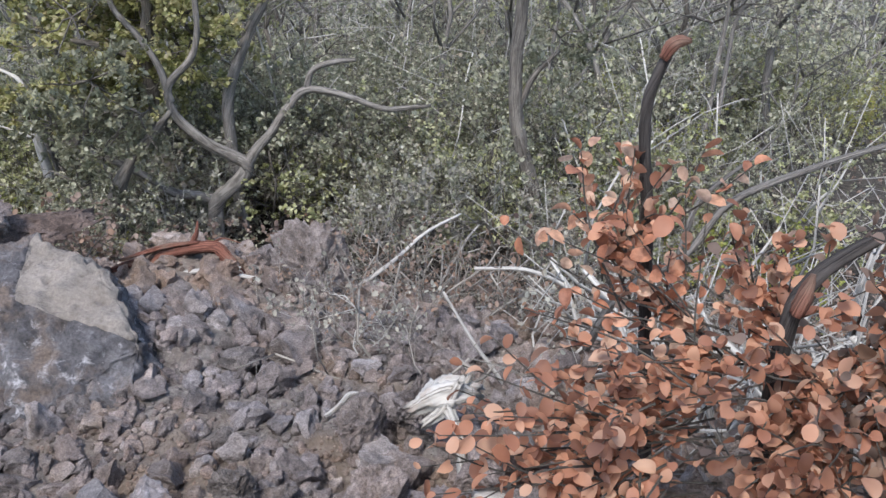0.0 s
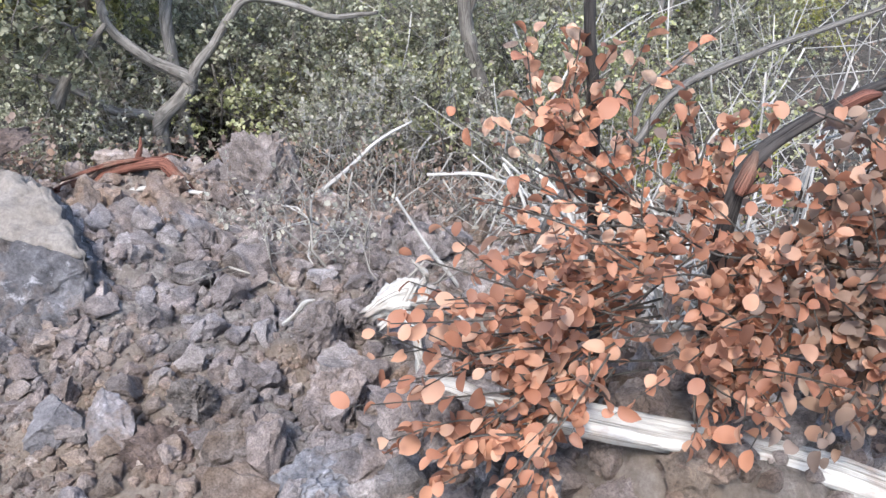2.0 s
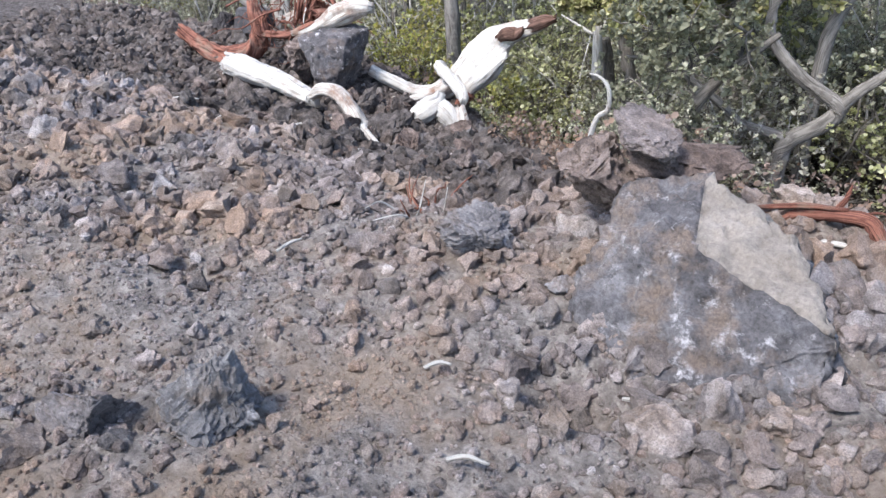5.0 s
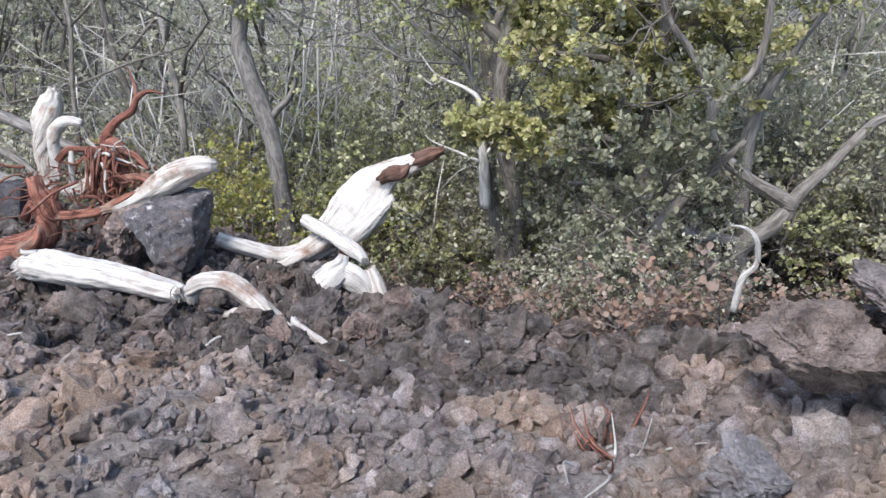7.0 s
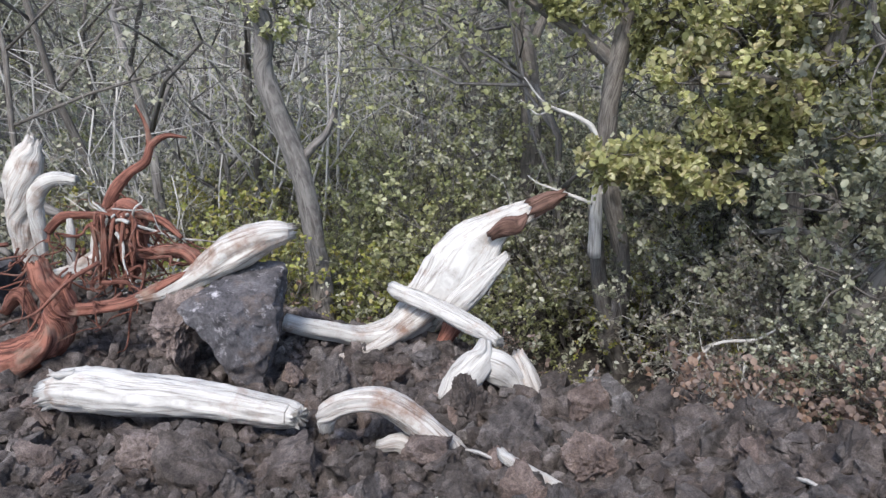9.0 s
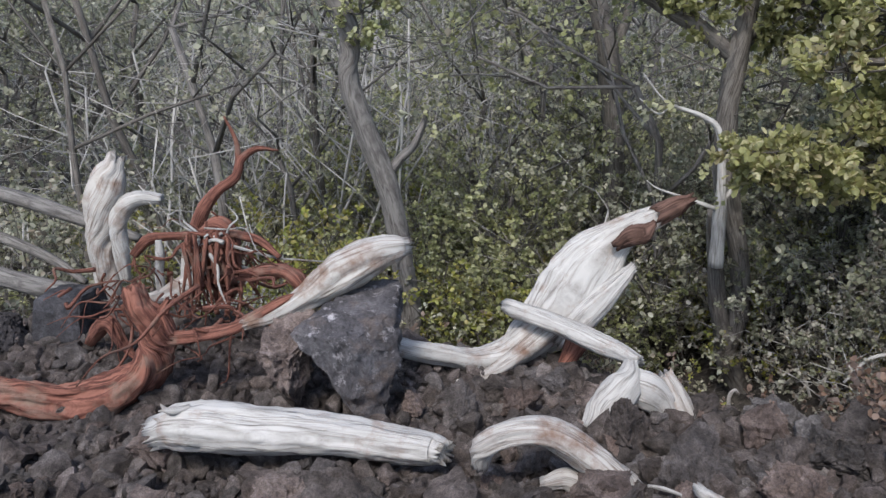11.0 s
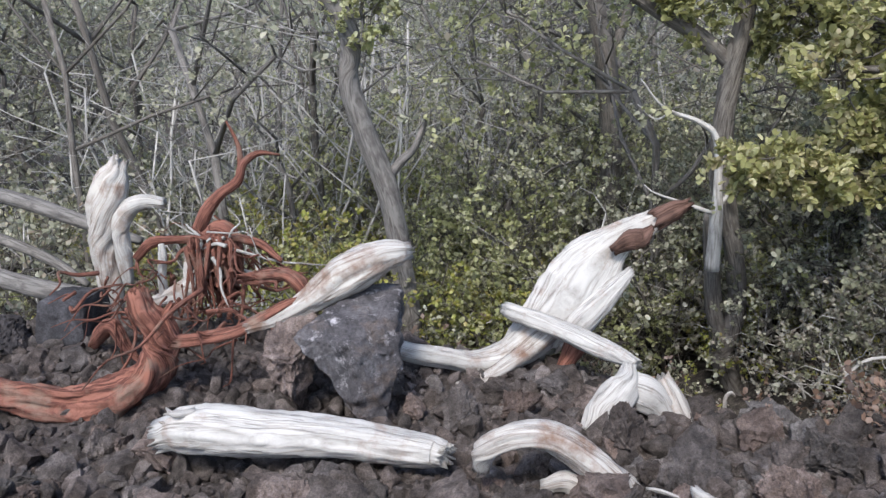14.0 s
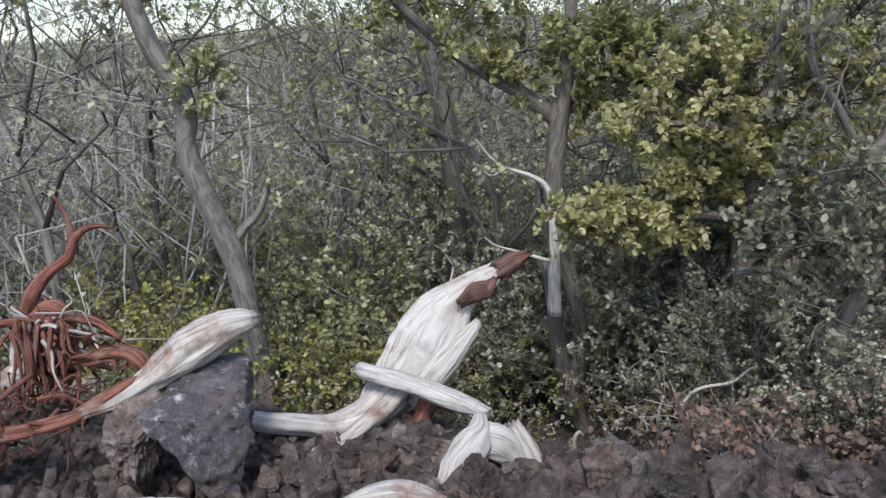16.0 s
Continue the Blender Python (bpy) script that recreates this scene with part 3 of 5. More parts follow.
limb("log", [
    [(-7.08, 5.90, -0.417, 0.082), (-6.99, 5.87, -0.382, 0.108), (-6.83, 5.83, -0.369, 0.112), (-6.64, 5.79, -0.379, 0.106), (-6.40, 5.76, -0.387, 0.097), (-6.17, 5.72, -0.406, 0.089), (-5.96, 5.69, -0.440, 0.081), (-5.82, 5.66, -0.455, 0.067), (-5.78, 5.62, -0.446, 0.051)]], PALE_WOOD, "bleached white log with splintered end lying on rubble", "log", 3, 48, 12, lump=0.03, ridge=0.03, jag=1.1, grain=0.3)
rl = np.random.default_rng(55)
for k in range(-2, 4):
    limb("splinter", [[(-6.93 + rl.uniform(-0.02, 0.05), 5.84 + rl.uniform(-0.06, 0.04), -0.36 + k * 0.03, 0.02), (-7.01, 5.85 + rl.uniform(-0.05, 0.03), -0.36 + k * 0.032, 0.016), (-7.06 - rl.uniform(0, 0.05), 5.86, -0.36 + k * 0.034, 0.004)]], PALE_WOOD,
         "pale splinter at the torn log end", "splinter", 5 + k, 8, 4, lump=0.15)
limb("log", [
    [(-5.62, 5.46, -0.415, 0.039), (-5.60, 5.44, -0.322, 0.053), (-5.48, 5.42, -0.253, 0.057), (-5.33, 5.41, -0.260, 0.064), (-5.18, 5.39, -0.363, 0.072), (-5.06, 5.37, -0.485, 0.077), (-5.01, 5.35, -0.533, 0.068)]], RUSTY_WOOD, "arched grey-white log lying on dark rocks", "log", 7, 44, 12, lump=0.03, ridge=0.05, jag=1.0, grain=0.3)
limb("log", [[(-5.36, 5.38, -0.478, 0.029), (-5.26, 5.37, -0.459, 0.048), (-5.19, 5.35, -0.536, 0.044), (-5.17, 5.34, -0.586, 0.024)]], RUSTY_WOOD, "short weathered wood stub under the arched log", "log", 9, 20, 8, lump=0.08, ridge=0.1, jag=0.8, grain=0.4)
limb("log", [
    [(-4.78, 6.17, -0.322, 0.031), (-4.81, 6.13, -0.409, 0.067), (-4.88, 6.09, -0.492, 0.076), (-4.96, 6.06, -0.565, 0.067), (-5.02, 6.02, -0.619, 0.044)],
    [(-4.83, 6.17, -0.442, 0.071), (-4.72, 6.15, -0.480, 0.077), (-4.63, 6.14, -0.553, 0.059), (-4.58, 6.12, -0.623, 0.036)]], PALE_WOOD, "bleached forked driftwood piece resting on rocks", "log", 12, 36, 10, lump=0.03, ridge=0.04, jag=0.35, flat=1.3, grain=0.3)
limb("log", [[(-4.59, 6.20, -0.439, 0.045), (-4.55, 6.17, -0.524, 0.057), (-4.51, 6.13, -0.625, 0.057), (-4.49, 6.10, -0.753, 0.045)]], RUSTY_WOOD, "short peeling log propped on rocks", "log", 15, 28, 9, lump=0.04, ridge=0.06, jag=0.8, grain=0.34)
limb("branch", [
    [(-5.30, 7.05, -0.338, 0.046), (-5.26, 6.92, -0.312, 0.055), (-5.09, 6.79, -0.342, 0.057), (-4.87, 6.66, -0.415, 0.059), (-4.75, 6.53, -0.431, 0.051), (-4.68, 6.40, -0.435, 0.034)]], PALE_WOOD, "bleached white branch lying across the stump", "branch", 18, 30, 10, lump=0.04, ridge=0.04, jag=0.9, grain=0.3)
stump = base("stump", (-5.2, 7.0, gz(-5.2, 7.0)), "large bleached stump leaning with broken brown tip", "stump")
to_stump = Matrix.Translation((-5.2, 7.0, gz(-5.2, 7.0))).inverted()


def under(name, pieces, material, parent, inv, label="", seed=1, sides=14, steps=7, **more):
    b = Build()
    for n, p in enumerate(pieces):
        tube(b, p, sides=sides, steps=steps, seed=seed + n, **more)
    ob = part(name, b.mesh(name, material), parent, label)
    ob.matrix_basis = inv
    return ob


under("trunk", [
    [(-5.50, 7.02, -0.746, 0.024), (-5.33, 7.03, -0.682, 0.044), (-5.17, 7.04, -0.549, 0.071), (-5.01, 7.06, -0.395, 0.094), (-4.87, 7.07, -0.234, 0.107), (-4.76, 7.08, -0.074, 0.093), (-4.62, 7.09, 0.056, 0.056), (-4.47, 7.11, 0.134, 0.041), (-4.33, 7.12, 0.195, 0.031), (-4.22, 7.13, 0.250, 0.021)]],
      PALE_WOOD, stump, to_stump, "bleached white trunk", 21, 72, 12, lump=0.008, ridge=0.02, jag=0.7, flat=2.1, grain=0.22)
under("spur", [[(-4.98, 6.93, -0.541, 0.040), (-4.87, 6.94, -0.401, 0.059), (-4.75, 6.95, -0.282, 0.054), (-4.65, 6.96, -0.182, 0.042), (-4.57, 6.97, -0.107, 0.020)]],
      PALE_WOOD, stump, to_stump, "split bleached spur", 23, 40, 10, lump=0.01, ridge=0.05, jag=2.2, flat=1.4, grain=0.34)
under("broken_tip", [[(-4.34, 7.10, 0.200, 0.065), (-4.26, 7.11, 0.236, 0.058), (-4.19, 7.12, 0.261, 0.031)]], ROT, stump, to_stump, "broken reddish brown tip", 26, 18, 8, lump=0.06, ridge=0.12, jag=1.6, grain=0.4)
under("rotten_hollow", [[(-4.65, 6.99, 0.049, 0.034), (-4.57, 6.99, 0.100, 0.061), (-4.49, 7.00, 0.109, 0.054), (-4.43, 7.00, 0.160, 0.020)]], ROT, stump, to_stump, "rotten brown hollow", 27, 20, 8, lump=0.1, ridge=0.15, jag=1.0, grain=0.6)
under("root", [[(-6.00, 6.80, -0.443, 0.057), (-5.85, 6.84, -0.510, 0.061), (-5.68, 6.88, -0.564, 0.065), (-5.50, 6.92, -0.620, 0.077), (-5.31, 6.96, -0.596, 0.098), (-5.11, 7.00, -0.469, 0.119)]], PALE_WOOD, stump, to_stump, "", 28, 26, 9, lump=0.03, ridge=0.05, grain=0.3)
under("root", [[(-5.66, 6.70, -0.667, 0.027), (-5.49, 6.75, -0.649, 0.034), (-5.34, 6.81, -0.601, 0.048), (-5.16, 6.87, -0.502, 0.058), (-5.02, 6.92, -0.403, 0.059)]], RUSTY_WOOD, stump, to_stump, "", 30, 20, 8, lump=0.03, ridge=0.08, grain=0.3)
under("root", [[(-4.9, 6.9, -0.5, 0.08), (-4.98, 6.86, -0.64, 0.05), (-5.08, 6.84, -0.78, 0.03)]], RED_WOOD, stump, to_stump, "reddish root", 32, 10, 6, lump=0.06, ridge=0.1)

# uprooted root mass
rootmass = base("uprooted_roots", (-7.2, 6.7, gz(-7.2, 6.7)), "tangle of red and bleached uprooted roots", "roots")
to_roots = Matrix.Translation((-7.2, 6.7, gz(-7.2, 6.7))).inverted()
under("pale_root", [
    [(-6.79, 6.55, -0.157, 0.028), (-6.65, 6.57, -0.129, 0.040), (-6.51, 6.59, -0.064, 0.062), (-6.36, 6.61, 0.027, 0.093), (-6.20, 6.62, 0.120, 0.111), (-6.06, 6.64, 0.181, 0.096), (-5.96, 6.66, 0.196, 0.075), (-5.92, 6.68, 0.195, 0.050)]],
      RUSTY_WOOD, rootmass, to_roots, "bleached broken root end", 40, 40, 10, lump=0.025, ridge=0.04, jag=1.2, grain=0.3)
under("upright_root", [
    [(-7.92, 7.55, -0.453, 0.057), (-7.90, 7.56, -0.274, 0.076), (-7.90, 7.57, -0.078, 0.086), (-7.89, 7.58, 0.133, 0.107), (-7.84, 7.58, 0.336, 0.117), (-7.78, 7.59, 0.498, 0.105), (-7.74, 7.60, 0.579, 0.061)]],
      RUSTY_WOOD, rootmass, to_roots, "bleached upright root", 42, 36, 10, lump=0.03, ridge=0.05, jag=1.2, grain=0.34)
under("hooked_root", [[(-7.75, 7.48, -0.175, 0.033), (-7.75, 7.48, 0.019, 0.051), (-7.75, 7.49, 0.188, 0.054), (-7.70, 7.49, 0.304, 0.054), (-7.62, 7.49, 0.358, 0.047), (-7.54, 7.50, 0.364, 0.043), (-7.46, 7.50, 0.348, 0.036)]], PALE_WOOD, rootmass, to_roots, "bleached hooked root", 44, 22, 8, lump=0.03, ridge=0.05, jag=0.6, grain=0.3)
under("forked_root", [[(-7.55, 7.18, -0.205, 0.025), (-7.45, 7.18, -0.193, 0.042), (-7.33, 7.19, -0.156, 0.063), (-7.22, 7.19, -0.081, 0.063), (-7.15, 7.20, 0.017, 0.045), (-7.12, 7.20, 0.094, 0.017)],
                      [(-7.43, 7.18, -0.155, 0.028), (-7.43, 7.19, -0.035, 0.028), (-7.41, 7.19, 0.072, 0.028), (-7.41, 7.20, 0.160, 0.017)], [(-7.27, 7.18, -0.097, 0.028), (-7.26, 7.19, 0.010, 0.031), (-7.26, 7.20, 0.109, 0.014)]], PALE_WOOD, rootmass, to_roots, "bleached forked root", 46, 18, 8, lump=0.04, ridge=0.06, grain=0.3)
under("thick_root", [
    [(-8.38, 6.50, -0.355, 0.068), (-8.22, 6.51, -0.439, 0.081), (-8.05, 6.52, -0.497, 0.094), (-7.78, 6.53, -0.558, 0.098), (-7.54, 6.54, -0.526, 0.105), (-7.36, 6.56, -0.409, 0.104), (-7.29, 6.57, -0.263, 0.094), (-7.31, 6.58, -0.132, 0.081), (-7.36, 6.59, -0.034, 0.068), (-7.38, 6.60, 0.052, 0.055)],
    [(-7.27, 6.56, -0.330, 0.044), (-7.23, 6.58, -0.205, 0.047), (-7.25, 6.60, -0.094, 0.037), (-7.21, 6.62, -0.021, 0.022)]],
      RED_WOOD, rootmass, to_roots, "thick curved red root", 50, 44, 10, lump=0.06, ridge=0.06, jag=0.8, grain=0.7)
under("long_root", [[(-7.28, 6.57, -0.231, 0.044), (-7.07, 6.57, -0.224, 0.037), (-6.87, 6.57, -0.191, 0.037), (-6.75, 6.57, -0.134, 0.040), (-6.59, 6.57, -0.047, 0.025), (-6.50, 6.57, -0.009, 0.012)]], RED_WOOD, rootmass, to_roots, "", 52, 20, 8, lump=0.08, ridge=0.1, grain=0.6)
under("root_stock", [[(-7.17, 7.28, 0.160, 0.035), (-7.07, 7.26, 0.189, 0.077), (-7.05, 7.25, 0.090, 0.102), (-7.04, 7.23, -0.034, 0.109), (-7.04, 7.22, -0.140, 0.085), (-7.07, 7.20, -0.247, 0.036)]], RED_WOOD, rootmass, to_roots, "red splintered root stock", 54, 36, 10, lump=0.06, ridge=0.2, jag=1.2, grain=0.8)
under("red_branch", [[(-7.23, 7.40, 0.166, 0.043), (-7.17, 7.43, 0.291, 0.043), (-7.08, 7.47, 0.392, 0.039), (-6.97, 7.50, 0.467, 0.039), (-6.93, 7.53, 0.570, 0.029), (-6.83, 7.57, 0.628, 0.018), (-6.70, 7.60, 0.606, 0.007)],
                     [(-6.95, 7.57, 0.546, 0.025), (-6.96, 7.58, 0.696, 0.014), (-7.02, 7.60, 0.838, 0.007)]], RED_WOOD, rootmass, to_roots, "upright red branch", 56, 12, 6, lump=0.08, grain=0.4)
for n, row in enumerate((
        [(-7.01, 7.25, 0.179, 0.035), (-6.91, 7.20, 0.162, 0.028), (-6.79, 7.15, 0.135, 0.027), (-6.67, 7.10, 0.043, 0.017)],
        [(-6.90, 7.00, -0.019, 0.020), (-6.78, 6.97, 0.004, 0.030), (-6.63, 6.95, 0.001, 0.043), (-6.55, 6.92, -0.055, 0.050), (-6.53, 6.90, -0.146, 0.027)],
        [(-7.61, 7.30, 0.045, 0.025), (-7.51, 7.30, 0.136, 0.032), (-7.39, 7.30, 0.152, 0.028), (-7.25, 7.30, 0.152, 0.032), (-7.13, 7.30, 0.171, 0.035)],
        [(-7.90, 7.10, -0.463, 0.028), (-7.80, 7.05, -0.353, 0.045), (-7.70, 7.00, -0.282, 0.041), (-7.63, 6.95, -0.394, 0.034), (-7.54, 6.90, -0.481, 0.017)])):
    under("side_root", [row], RED_WOOD, rootmass, to_roots, "", 80 + n, 16, 8, lump=0.08, ridge=0.1, grain=0.6)
rr = np.random.default_rng(19)
for n in range(110):
    a = np.array((rr.uniform(-7.75, -6.75), rr.uniform(6.6, 7.5), rr.uniform(-0.35, 0.08)))
    if n % 3 == 0:
        a = np.array((-7.1, 7.2, 0.14)) + rr.normal(0, 0.07, 3)
    step = rr.normal(0, 1, 3) * (0.12, 0.1, 0.06) + (rr.uniform(-0.1, 0.14), -0.03, -0.07)
    pts, w = [], rr.uniform(0.004, 0.017)
    for k in range(5):
        pts.append((*a, w * (1 - 0.19 * k)))
        a = a + step * 0.45 + rr.normal(0, 0.045, 3)
    under("rootlet", [pts], RED_WOOD if n % 9 else PALE_WOOD, rootmass, to_roots, "", 100 + n, 6, 4, lump=0.1)

for n in range(26):
    a = np.array((-7.12 + rr.uniform(-0.13, 0.16), 7.14 + rr.uniform(-0.05, 0.1), 0.17 + rr.uniform(-0.05, 0.04)))
    b_ = a + (rr.normal(0.03, 0.05), -0.08, -rr.uniform(0.25, 0.42))
    under("root_strand", [[(*a, 0.014), (*((a + b_) / 2 + rr.normal(0, 0.015, 3)), 0.013), (*b_, 0.006)]], RED_WOOD, rootmass, to_roots, "", 300 + n, 6, 4, lump=0.15)
limb("fallen_trunk", [[(-9.14, 8.30, 0.377, 0.057), (-8.89, 8.25, 0.304, 0.057), (-8.54, 8.20, 0.191, 0.057), (-8.22, 8.15, 0.073, 0.053), (-7.84, 8.10, -0.068, 0.033)]], GREY_BARK, "grey fallen tree trunk slanting over the bank", "trunk", 60, 16, 7, lump=0.04, ridge=0.05, grain=0.2)
limb("fallen_trunk", [[(-9.12, 7.90, -0.099, 0.063), (-8.81, 7.85, -0.195, 0.063), (-8.45, 7.80, -0.298, 0.067), (-8.08, 7.75, -0.350, 0.047)]], GREY_BARK, "thick grey fallen trunk lying by the roots", "trunk", 62, 18, 7, lump=0.04, ridge=0.06, grain=0.2)
limb("fallen_trunk", [[(-9.10, 8.10, 0.090, 0.036), (-8.77, 8.03, 0.008, 0.040), (-8.42, 7.97, -0.158, 0.036), (-8.19, 7.90, -0.318, 0.024)]], GNARLED, "weathered dark fallen limb behind the roots", "trunk", 64, 12, 6, lump=0.05, ridge=0.08, grain=0.2)
limb("stick", [[(-4.82, 5.09, -0.344, 0.020), (-4.80, 5.05, -0.353, 0.026), (-4.72, 5.02, -0.393, 0.026), (-4.64, 4.99, -0.433, 0.030), (-4.55, 4.95, -0.464, 0.024)]], PALE_WOOD, "short bleached stick on dark rubble", "stick", 66, 18, 8, lump=0.1, ridge=0.08, jag=0.8, grain=0.3)
limb("twig", [[(-2.6, 4.0, 0.3, 0.016), (-2.58, 4.01, 0.44, 0.014), (-2.53, 4.02, 0.5, 0.012), (-2.54, 4.02, 0.6, 0.011), (-2.59, 4.02, 0.65, 0.008), (-2.65, 4.02, 0.66, 0.004)]], PALE_WOOD, "pale crooked twig standing up from the bank", "twig", 68, 8, 6, lump=0.05)

# near the withered bush
split = base("split_branch", (0.46, 1.15, 0.6), "split bleached branch under the withered bush", "branch")
to_split = Matrix.Translation((0.46, 1.15, 0.6)).inverted()
under("shaft", [[(0.29, 1.2, 0.68, 0.03), (0.32, 1.2, 0.67, 0.036), (0.5, 1.2, 0.613, 0.036), (0.72, 1.2, 0.549, 0.036), (0.94, 1.2, 0.457, 0.042), (1.2, 1.18, 0.34, 0.046)]], PALE_WOOD, split, to_split, "", 70, 36, 12, lump=0.02, ridge=0.05, flat=0.9, jag=0.7, grain=0.32)
under("splinter", [[(0.06, 1.21, 0.755, 0.014), (0.1, 1.21, 0.742, 0.02), (0.15, 1.2, 0.725, 0.018), (0.24, 1.2, 0.695, 0.01), (0.32, 1.2, 0.665, 0.01)]], PALE_WOOD, split, to_split, "", 72, 16, 7, lump=0.1, ridge=0.1, jag=1.2, flat=0.8, grain=0.3)


# ---- leaves ----
def leaf_fan(points, length, width, droop=0.2, fold=0.15, sides=6):
    """Outline and faces of one leaf along +x, folded on its midrib."""
    t = np.linspace(0, 1, sides // 2 + 1)
    prof = np.sqrt(np.clip(1 - (2 * t ** 1.25 - 1) ** 2, 0, 1))
    mid = np.stack([t * length, 0 * t, -droop * length * (1.4 * t * t - 0.4 * t)], -1)
    left = mid + np.stack([0 * t, prof * width / 2, prof * width * fold], -1)
    right = mid + np.stack([0 * t, -prof * width / 2, prof * width * fold], -1)
    return mid, left, right


def leaf_mesh(name, material, length, width, droop, fold, n=7):
    mid, left, right = leaf_fan(None, length, width, droop, fold, 2 * n)
    v = np.concatenate([mid, left[1:-1], right[1:-1]])
    k, f = len(mid), []
    L = [0] + list(range(k, k + k - 2)) + [k - 1]
    R = [0] + list(range(2 * k - 2, 3 * k - 4)) + [k - 1]
    for a in range(k - 1):
        for side, flip in ((L, 0), (R, 1)):
            q = [a, a + 1, side[a + 1], side[a]]
            q = list(dict.fromkeys(q))
            if len(q) > 2:
                f.append(tuple(q if flip else q[::-1]))
    b = Build()
    b.add(v, f)
    return b.mesh(name, material)


def rosettes(build, tips, ways, r, leaf=0.04, count=7, spread=0.9, aspect=0.62, simple=False):
    """Tufts of small leaves at the ends of twigs: hexagon leaves, four triangles each."""
    tips, ways = np.asarray(tips, float), np.asarray(ways, float)
    n = len(tips) * count
    p = np.repeat(tips, count, 0) + r.normal(0, leaf * 0.35, (n, 3))
    d = np.repeat(ways, count, 0) * 0.55 + r.normal(0, spread, (n, 3)) + (0, 0, 0.1)
    d /= np.linalg.norm(d, axis=1, keepdims=True)
    s = np.cross(d, r.normal(0, 0.5, (n, 3)) + (0, 0, 1.0))
    s /= np.linalg.norm(s, axis=1, keepdims=True) + 1e-9
    u = np.cross(s, d)
    ln = leaf * r.uniform(0.6, 1.3, (n, 1))
    w = ln * aspect * 0.5
    k = ln * 0.1
    if simple:
        v = np.stack([p, p + d * ln * 0.6 + s * w * 1.1 + u * k, p + d * ln, p + d * ln * 0.55 - s * w * 1.1 + u * k], 1)
        i = (np.arange(n) * 4)[:, None]
        build.v.append(v.reshape(-1, 3))
        build.f.extend(map(tuple, (i + (0, 3, 2, 1) + build.n).tolist()))
        build.n += 4 * n
        return
    v = np.stack([p, p + d * ln * 0.3 + s * w + u * k, p + d * ln * 0.78 + s * w * 0.95 + u * k, p + d * ln, p + d * ln * 0.78 - s * w * 0.95 + u * k, p + d * ln * 0.3 - s * w + u * k], 1)
    i = (np.arange(n) * 6)[:, None]
    f = np.concatenate([i + (0, 3, 2, 1), i + (0, 5, 4, 3)])
    build.v.append(v.reshape(-1, 3))
    build.f.extend(map(tuple, (f + build.n).tolist()))
    build.n += 6 * n


def branching(r, start, way, length, radius, levels, kids, wobble=0.25, lift=0.25, shrink=0.6, bare=0.3):
    """Limbs as rows of points; and the tips with their directions."""
    limbs, tips, ways = [], [], []

    def grow(p, d, ln, rad, lev):
        steps = 5
        pts = [(*p, rad)]
        nodes_here = []
        for k in range(steps):
            d = d + r.normal(0, wobble, 3) + (0, 0, lift * 0.25)
            d = d / np.linalg.norm(d)
            p = p + d * ln / steps
            pts.append((*p, rad * (1 - (1 - shrink) * (k + 1) / steps)))
            nodes_here.append((p.copy(), d.copy(), pts[-1][3]))
        limbs.append((lev, pts))
        if lev == 0:
            tips.append(p)
            ways.append(d)
            tips.append(nodes_here[2][0])
            ways.append(nodes_here[2][1])
            return
        for k in range(kids[lev]):
            at = nodes_here[min(steps - 1, int(steps * (bare + (1 - bare) * (k + 0.7) / kids[lev])))]
            out = r.normal(0, 1, 3)
            out = out - at[1] * (out @ at[1])
            out = out / np.linalg.norm(out)
            nd = at[1] * r.uniform(0.3, 0.8) + out * r.uniform(0.6, 1.1)
            grow(at[0], nd / np.linalg.norm(nd), ln * r.uniform(0.45, 0.75), at[2] * 0.6, lev - 1)

    grow(np.array(start, float), np.array(way, float), length, radius, levels)
    return limbs, tips, ways


def plant(name, seed, label, category, height, radius, levels, kids, wood, leaves, leaf=0.04, count=7, aspect=0.62, bare=0.3, stems=1, lean=0.15, wobble=0.2, group="", spread=0.9, lift=0.25, simple=False):
    """A tree or shrub at the origin: its wood and its foliage as two parts."""
    r = np.random.default_rng(seed)
    b, tips, ways, mains = Build(), [], [], []
    for s in range(stems):
        a = r.uniform(0, 6.28)
        d = np.array((math.cos(a) * lean, math.sin(a) * lean, 1.0))
        limbs, t, w = branching(r, (0.04 * s * math.cos(a), 0.04 * s * math.sin(a), -0.12), d / np.linalg.norm(d), height * r.uniform(0.8, 1.1), radius, levels, kids, wobble=wobble, bare=bare, lift=lift)
        for lev, pts in limbs:
            sides = 8 if lev == levels and levels > 1 else (5 if lev > 0 else 3)
            if lev == levels:
                mains.append(Build())
            tube(mains[-1] if lev == levels else b, [pts[0], pts[-1]] if lev == 0 else pts[::2] if lev < levels else pts, sides=sides, steps=2, straight=True, lump=0.05, seed=seed)
        tips += t
        ways += w
    ob = tagged(new(name), label, category, group)
    for mb in mains:
        part("trunk" if levels > 2 else "stem", mb.mesh("stem", wood), ob)
    tagged(part("branchwork", b.mesh("branchwork", wood), ob), kind="stuff")
    if leaves:
        lb = Build()
        rosettes(lb, tips, ways, r, leaf, count, spread, aspect, simple)
        tagged(part("crown" if levels > 2 else "foliage", lb.mesh("foliage", leaves), ob), kind="stuff")
    return ob


